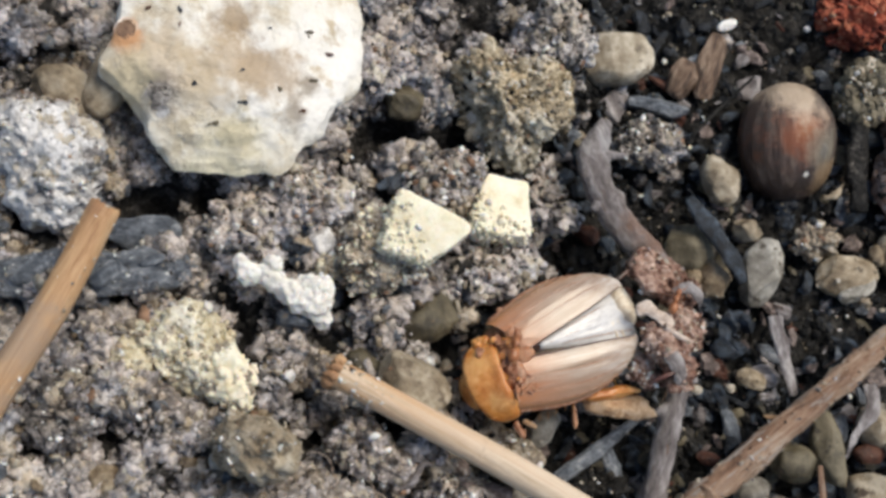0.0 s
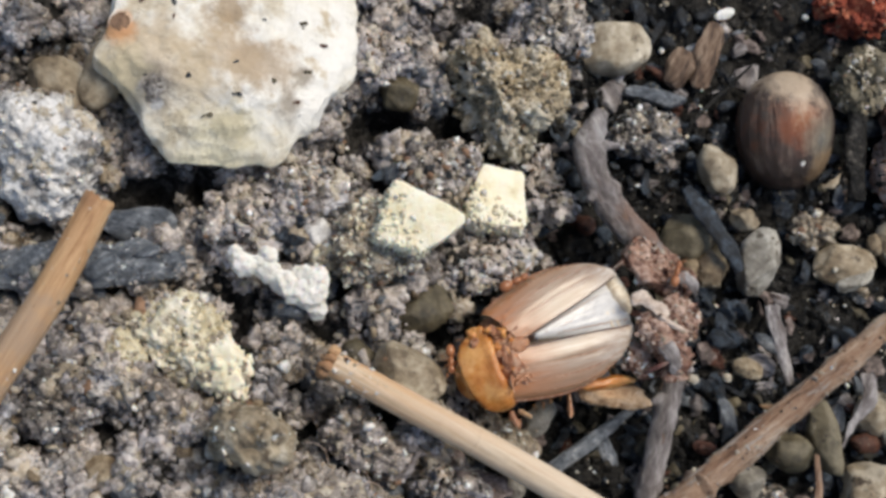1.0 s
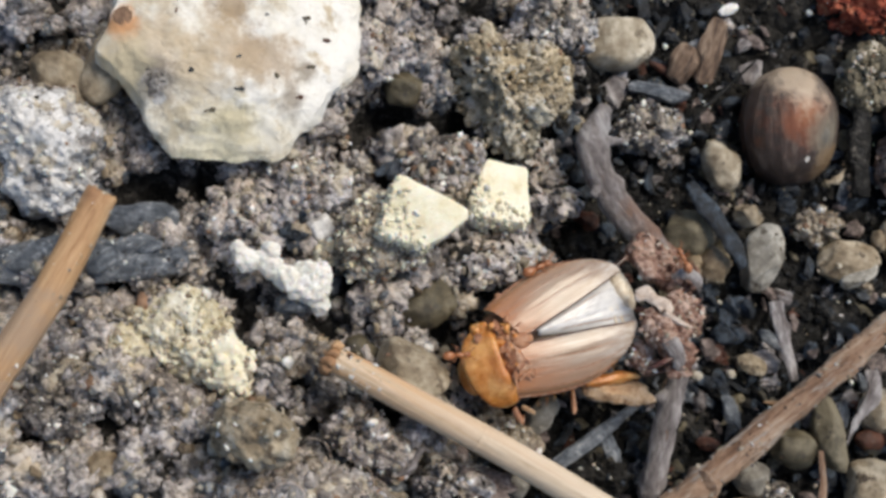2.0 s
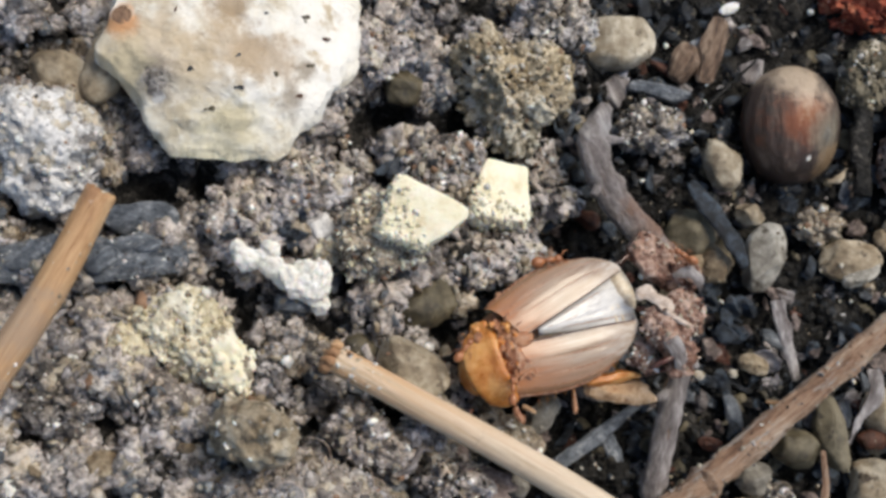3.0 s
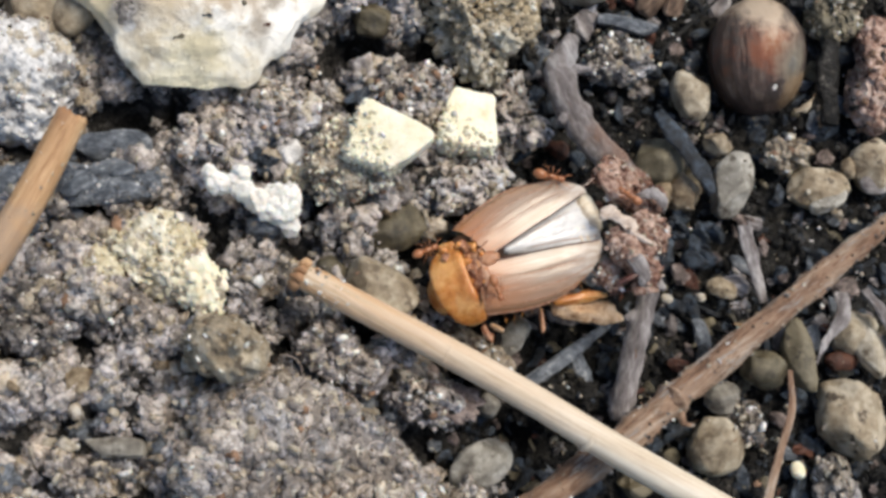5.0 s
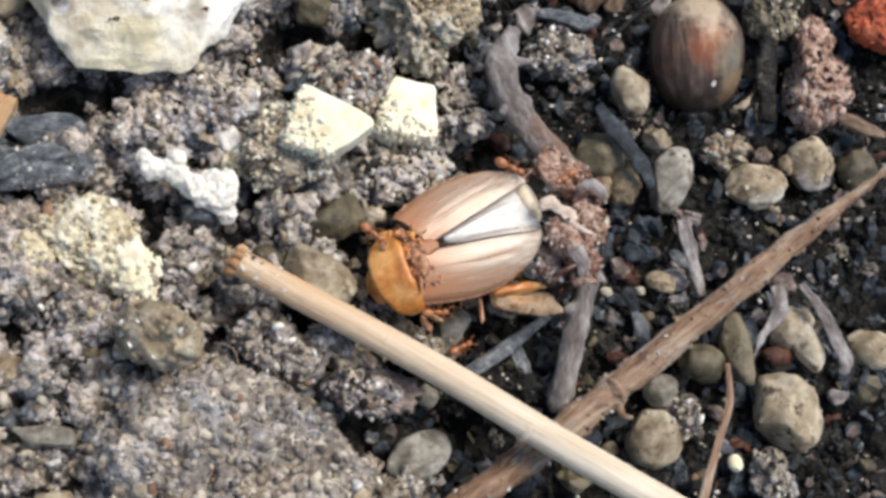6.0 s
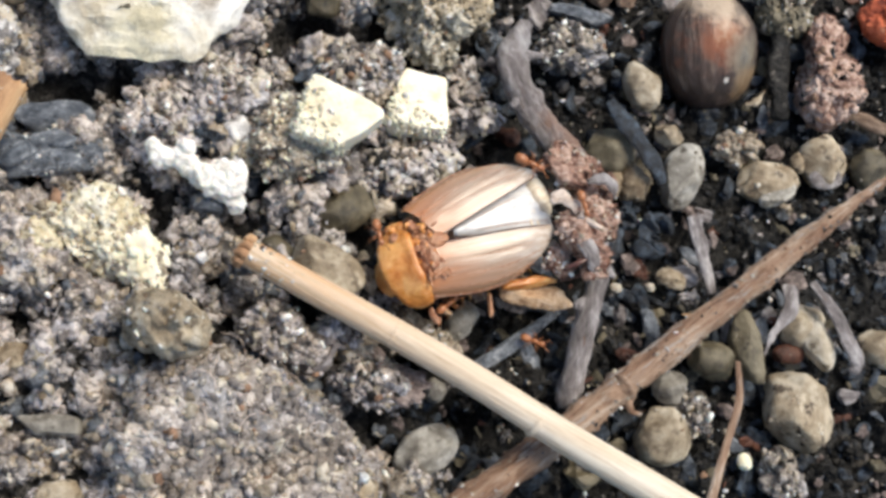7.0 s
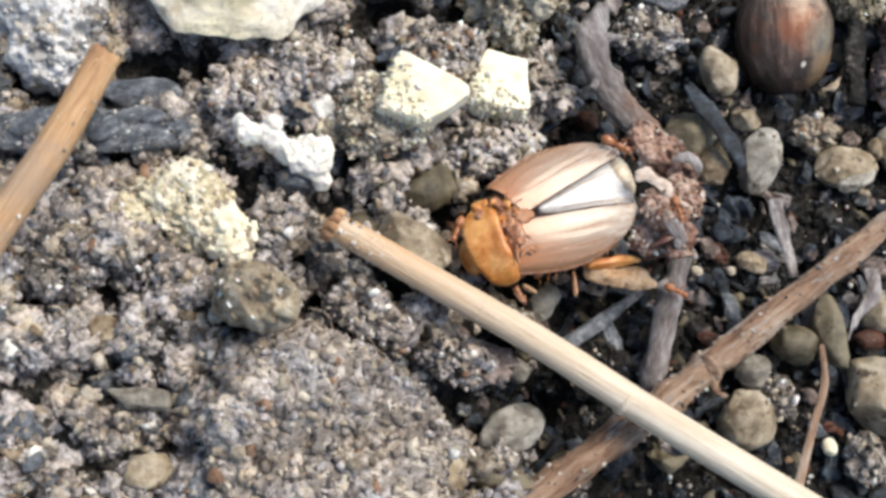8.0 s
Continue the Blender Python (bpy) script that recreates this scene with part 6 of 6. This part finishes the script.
ant_path("small amber ant running over straw, splinters and a twig", [(0.0, -1.09, -12.35, -1.50), (1.6, -0.91, -12.22, 0.00), (2.6, -0.36, -12.82, 2.50), (3.0, 0.42, -13.13, 2.60), (3.2, 1.46, -12.41, 1.20), (3.5, 2.51, -12.12, -0.60), (4.5, 3.89, -13.46, -0.90), (5.8, 6.68, -13.45, -1.40), (6.0, 8.03, -13.19, -1.60), (6.4, 8.92, -12.74, -1.90), (6.6, 10.70, -13.33, -1.90), (6.8, 11.84, -13.30, -1.90), (7.0, 12.67, -12.96, -1.70), (7.2, 12.93, -13.04, -1.40), (7.4, 13.82, -12.18, -0.90), (7.6, 14.37, -11.39, -0.60), (7.8, 15.75, -10.59, -0.40), (8.0, 16.59, -10.91, -0.30)])
ant_path("small amber ant at the beetle's head", [(0.0, 1.88, -8.74, 0.70), (0.8, 0.33, -8.55, 1.50), (1.6, 0.39, -8.59, 1.70), (3.0, 0.58, -8.43, 3.10), (4.4, 0.16, -7.58, 2.50), (6.0, 0.96, -6.76, 2.50), (8.0, 0.22, -8.70, 2.30)])
ant_path("small amber ant at the beetle's broken thorax", [(0.0, 7.44, -9.60, 0.10), (2.0, 6.32, -9.87, 0.30), (2.8, 3.84, -11.00, 2.10), (3.2, 3.78, -10.26, 3.50), (3.5, 4.22, -9.22, 3.80), (4.0, 3.85, -9.45, 3.70), (4.5, 4.33, -9.43, 3.70), (5.2, 4.91, -10.24, 3.70), (6.0, 5.30, -11.69, 1.90), (8.0, 6.80, -10.02, 0.10)])
ant_path("reddish ant on the debris beside the beetle", [(0.0, 14.81, -3.63, 4.10), (1.0, 15.29, -2.44, 4.10), (3.0, 15.55, -1.64, 4.10), (4.5, 14.33, -3.32, 4.30), (6.0, 13.66, -2.64, 4.50), (7.0, 14.24, -4.87, 4.30), (8.0, 14.79, -6.71, 4.20)])


# ---- crumbs of the bed that can be told apart ----
def scatter_crumbs():
    """Crumbs of soil: those in the middle of the bed are single pieces, the rest are joined."""
    protos = []
    for k in range(28):
        dark, tone = k >= 22, rng.uniform()
        v, f = BALL[4 if k % 2 == 0 else 3]
        v = v * rng.uniform(0.7, 1.2, 3) * (1, 1, 0.9)
        out = v / np.linalg.norm(v, axis=1, keepdims=True)
        bend = v + 0.30 * np.stack([fbm(v, 0.5, 2, 900 + k), fbm(v, 0.5, 2, 930 + k), fbm(v, 0.5, 2, 960 + k)], 1)
        v = v * 0.42 + out * (0.72 * domes(bend, 0.62, 800 + k) + 0.30 * domes(bend, 0.30, 830 + k) + 0.26 * fbm(v, 0.45, 3, 860 + k))[:, None]
        if dark:
            body, other = (1, 4) if tone < 0.7 else (4, 6)
        else:
            body = 0 if tone < 0.44 else 5 if tone < 0.64 else 7 if tone < 0.94 else 8
            other = (2, 5, 7, 2, 8)[k % 5]
        lot = value(v[f].mean(1) / 0.45 + 3.3 * k, 700 + k)
        protos.append((v, f, np.where(lot > 0.55, other, body)))
    mats = [M_pink, M_dark, M_sand, M_quartz_glint, M_char, M_tan, M_olive, M_soil, M_slate]
    meshes = [mesh_of("soil_crumb", v, f, mats, m) for v, f, m in protos]
    n = 15000
    x, y = rng.uniform(-34, 52, n), rng.uniform(-30, 28, n)
    rise = relief(x, y) - lie(x, y)
    keep = (lowness(x, y) < rng.uniform(0.1, 1.5, n)) & (y < 19 + 0.12 * x) & ((rise > np.quantile(rise, 0.62) + rng.uniform(-0.3, 0.3, n)) | ((lowness(x, y) > 0.5) & (rng.uniform(0, 1, n) < 0.42)) | ((rng.uniform(0, 1, n) < 0.22) & (rise > np.quantile(rise, 0.2))))
    x, y = x[keep], y[keep]
    n = len(x)
    low, z = lowness(x, y), relief(x, y) - 0.25
    size = 0.36 * 3.3 ** (rng.uniform(0, 1, n) ** 1.6) * np.where(low > 0.5, 0.75, 1.0)
    single, rest = 0, []
    for k in range(n):
        kind = rng.integers(22, 28) if rng.uniform() < low[k] * 0.88 else rng.integers(0, 22)
        turn, tip = rng.uniform(0, 360), rng.uniform(-40, 40)
        m = at(x[k], y[k], z[k] + size[k] * 0.25, tip, 0, turn) @ Matrix.Diagonal((size[k], size[k], size[k], 1))
        if single < 300 and -24 < x[k] < 30 and -20 < y[k] < 15 and size[k] > 0.7:
            part("soil_crumb", meshes[kind], ground_ob, m)
            single += 1
        else:
            v, f, mi = protos[kind]
            r = np.array(m.to_3x3())
            rest.append((v @ r.T + np.array(m.translation) / MM, f, mi))
    vs, fs, ms, c = [], [], [], 0
    for v, f, mi in rest:
        vs.append(v)
        fs.append(f + c)
        ms.append(mi)
        c += len(v)
    ob = part("soil_crumbs", mesh_of("soil_crumbs", np.concatenate(vs), np.concatenate(fs), mats, np.concatenate(ms)), ground_ob, label="crumbs of dark soil")
    tagged(ob, kind="stuff")


def scatter_flakes():
    """Flat flakes of charcoal, bark and brown fibre in the dark bed, each a piece of its own."""
    protos = []
    for k in range(14):
        v, f = lump(1.0, rng.uniform(0.35, 0.8), rng.uniform(0.16, 0.3), 2, [(rng.uniform(-1, 1), rng.uniform(-1, 1), 0.1, rng.uniform(0.45, 0.8)) for _ in range(4)], 0.35, 0.0, 500 + k, 3.2)
        m = (M_char, M_slate, M_char, M_bark, M_olive, M_char, M_leaf)[k % 7]
        protos.append(mesh_of("charred_flake" if k % 7 in (0, 1, 2, 5) else "bark_flake", v, f, [m], flat=True))
    count = 0
    while count < 300:
        x, y = rng.uniform(-4, 44), rng.uniform(-22, 20)
        if lowness(np.array([x]), np.array([y]))[0] < rng.uniform(0.3, 1.0):
            continue
        s = 0.45 * 3.6 ** (rng.uniform() ** 1.4)
        me = protos[rng.integers(0, 14)]
        z = float(relief(np.array([x]), np.array([y]))[0]) + 0.25 + 0.25 * s
        part(me.name.split(".")[0], me, ground_ob, at(x, y, z, rng.uniform(-35, 35), rng.uniform(-25, 25), rng.uniform(0, 360)) @ Matrix.Diagonal((s, s, s, 1)))
        count += 1


def scatter_litter():
    """Shards of charcoal, bark and dry leaf lying over one another in the dark bed."""
    n, pieces = 1700, []
    for k in range(n):
        x, y = rng.uniform(-4, 52), rng.uniform(-30, 28)
        if lowness(np.array([x]), np.array([y]))[0] < rng.uniform(0.4, 1.0):
            continue
        s = 0.28 * 5.0 ** (rng.uniform() ** 1.9)
        cuts = [(rng.uniform(-1, 1), rng.uniform(-1, 1), rng.uniform(-0.3, 0.3), rng.uniform(0.4, 0.8)) for _ in range(4)]
        v, f = lump(s, s * rng.uniform(0.2, 0.65), s * rng.uniform(0.1, 0.3), 3 if s > 0.8 else 2, cuts, 0.5, 0.0, 1300 + k, 2.8)
        z = float(relief(np.array([x]), np.array([y]))[0]) + 0.1 + 0.45 * s
        m = np.array(at(0, 0, 0, rng.uniform(-50, 50), rng.uniform(-40, 40), rng.uniform(0, 360)).to_3x3())
        pieces.append((v @ m.T + (x, y, z), f, rng.choice(6, p=(0.62, 0.05, 0.12, 0.06, 0.07, 0.08))))
    v, f, mi = joined(pieces)
    tagged(part("charred_litter", mesh_of("charred_litter", v, f, [M_char, M_slate, M_olive, M_bark, M_redbrown, M_leaf], mi, flat=True), ground_ob, label="shards of charcoal, bark and dry leaf"), kind="stuff")


scatter_crumbs()
scatter_flakes()
scatter_litter()


def motions():
    for ant, rows in ANTS:
        walk(ant, [(t, at(x, y, z, 0, 0, way)) for t, x, y, z, way in rows])
        legs = [c for c in ant.children if c.name.split(".")[0] == "leg"]
        for k, leg in enumerate(legs):
            home = leg.matrix_basis.copy()
            walk(leg, [(t, home @ pose(0, 0, 0, 0, 0, 16 * math.sin(2.4 * t * 6.28 + k * 3.14 + (k // 3) * 3.14))) for t in [0.1 * q for q in range(81)]])


motions()
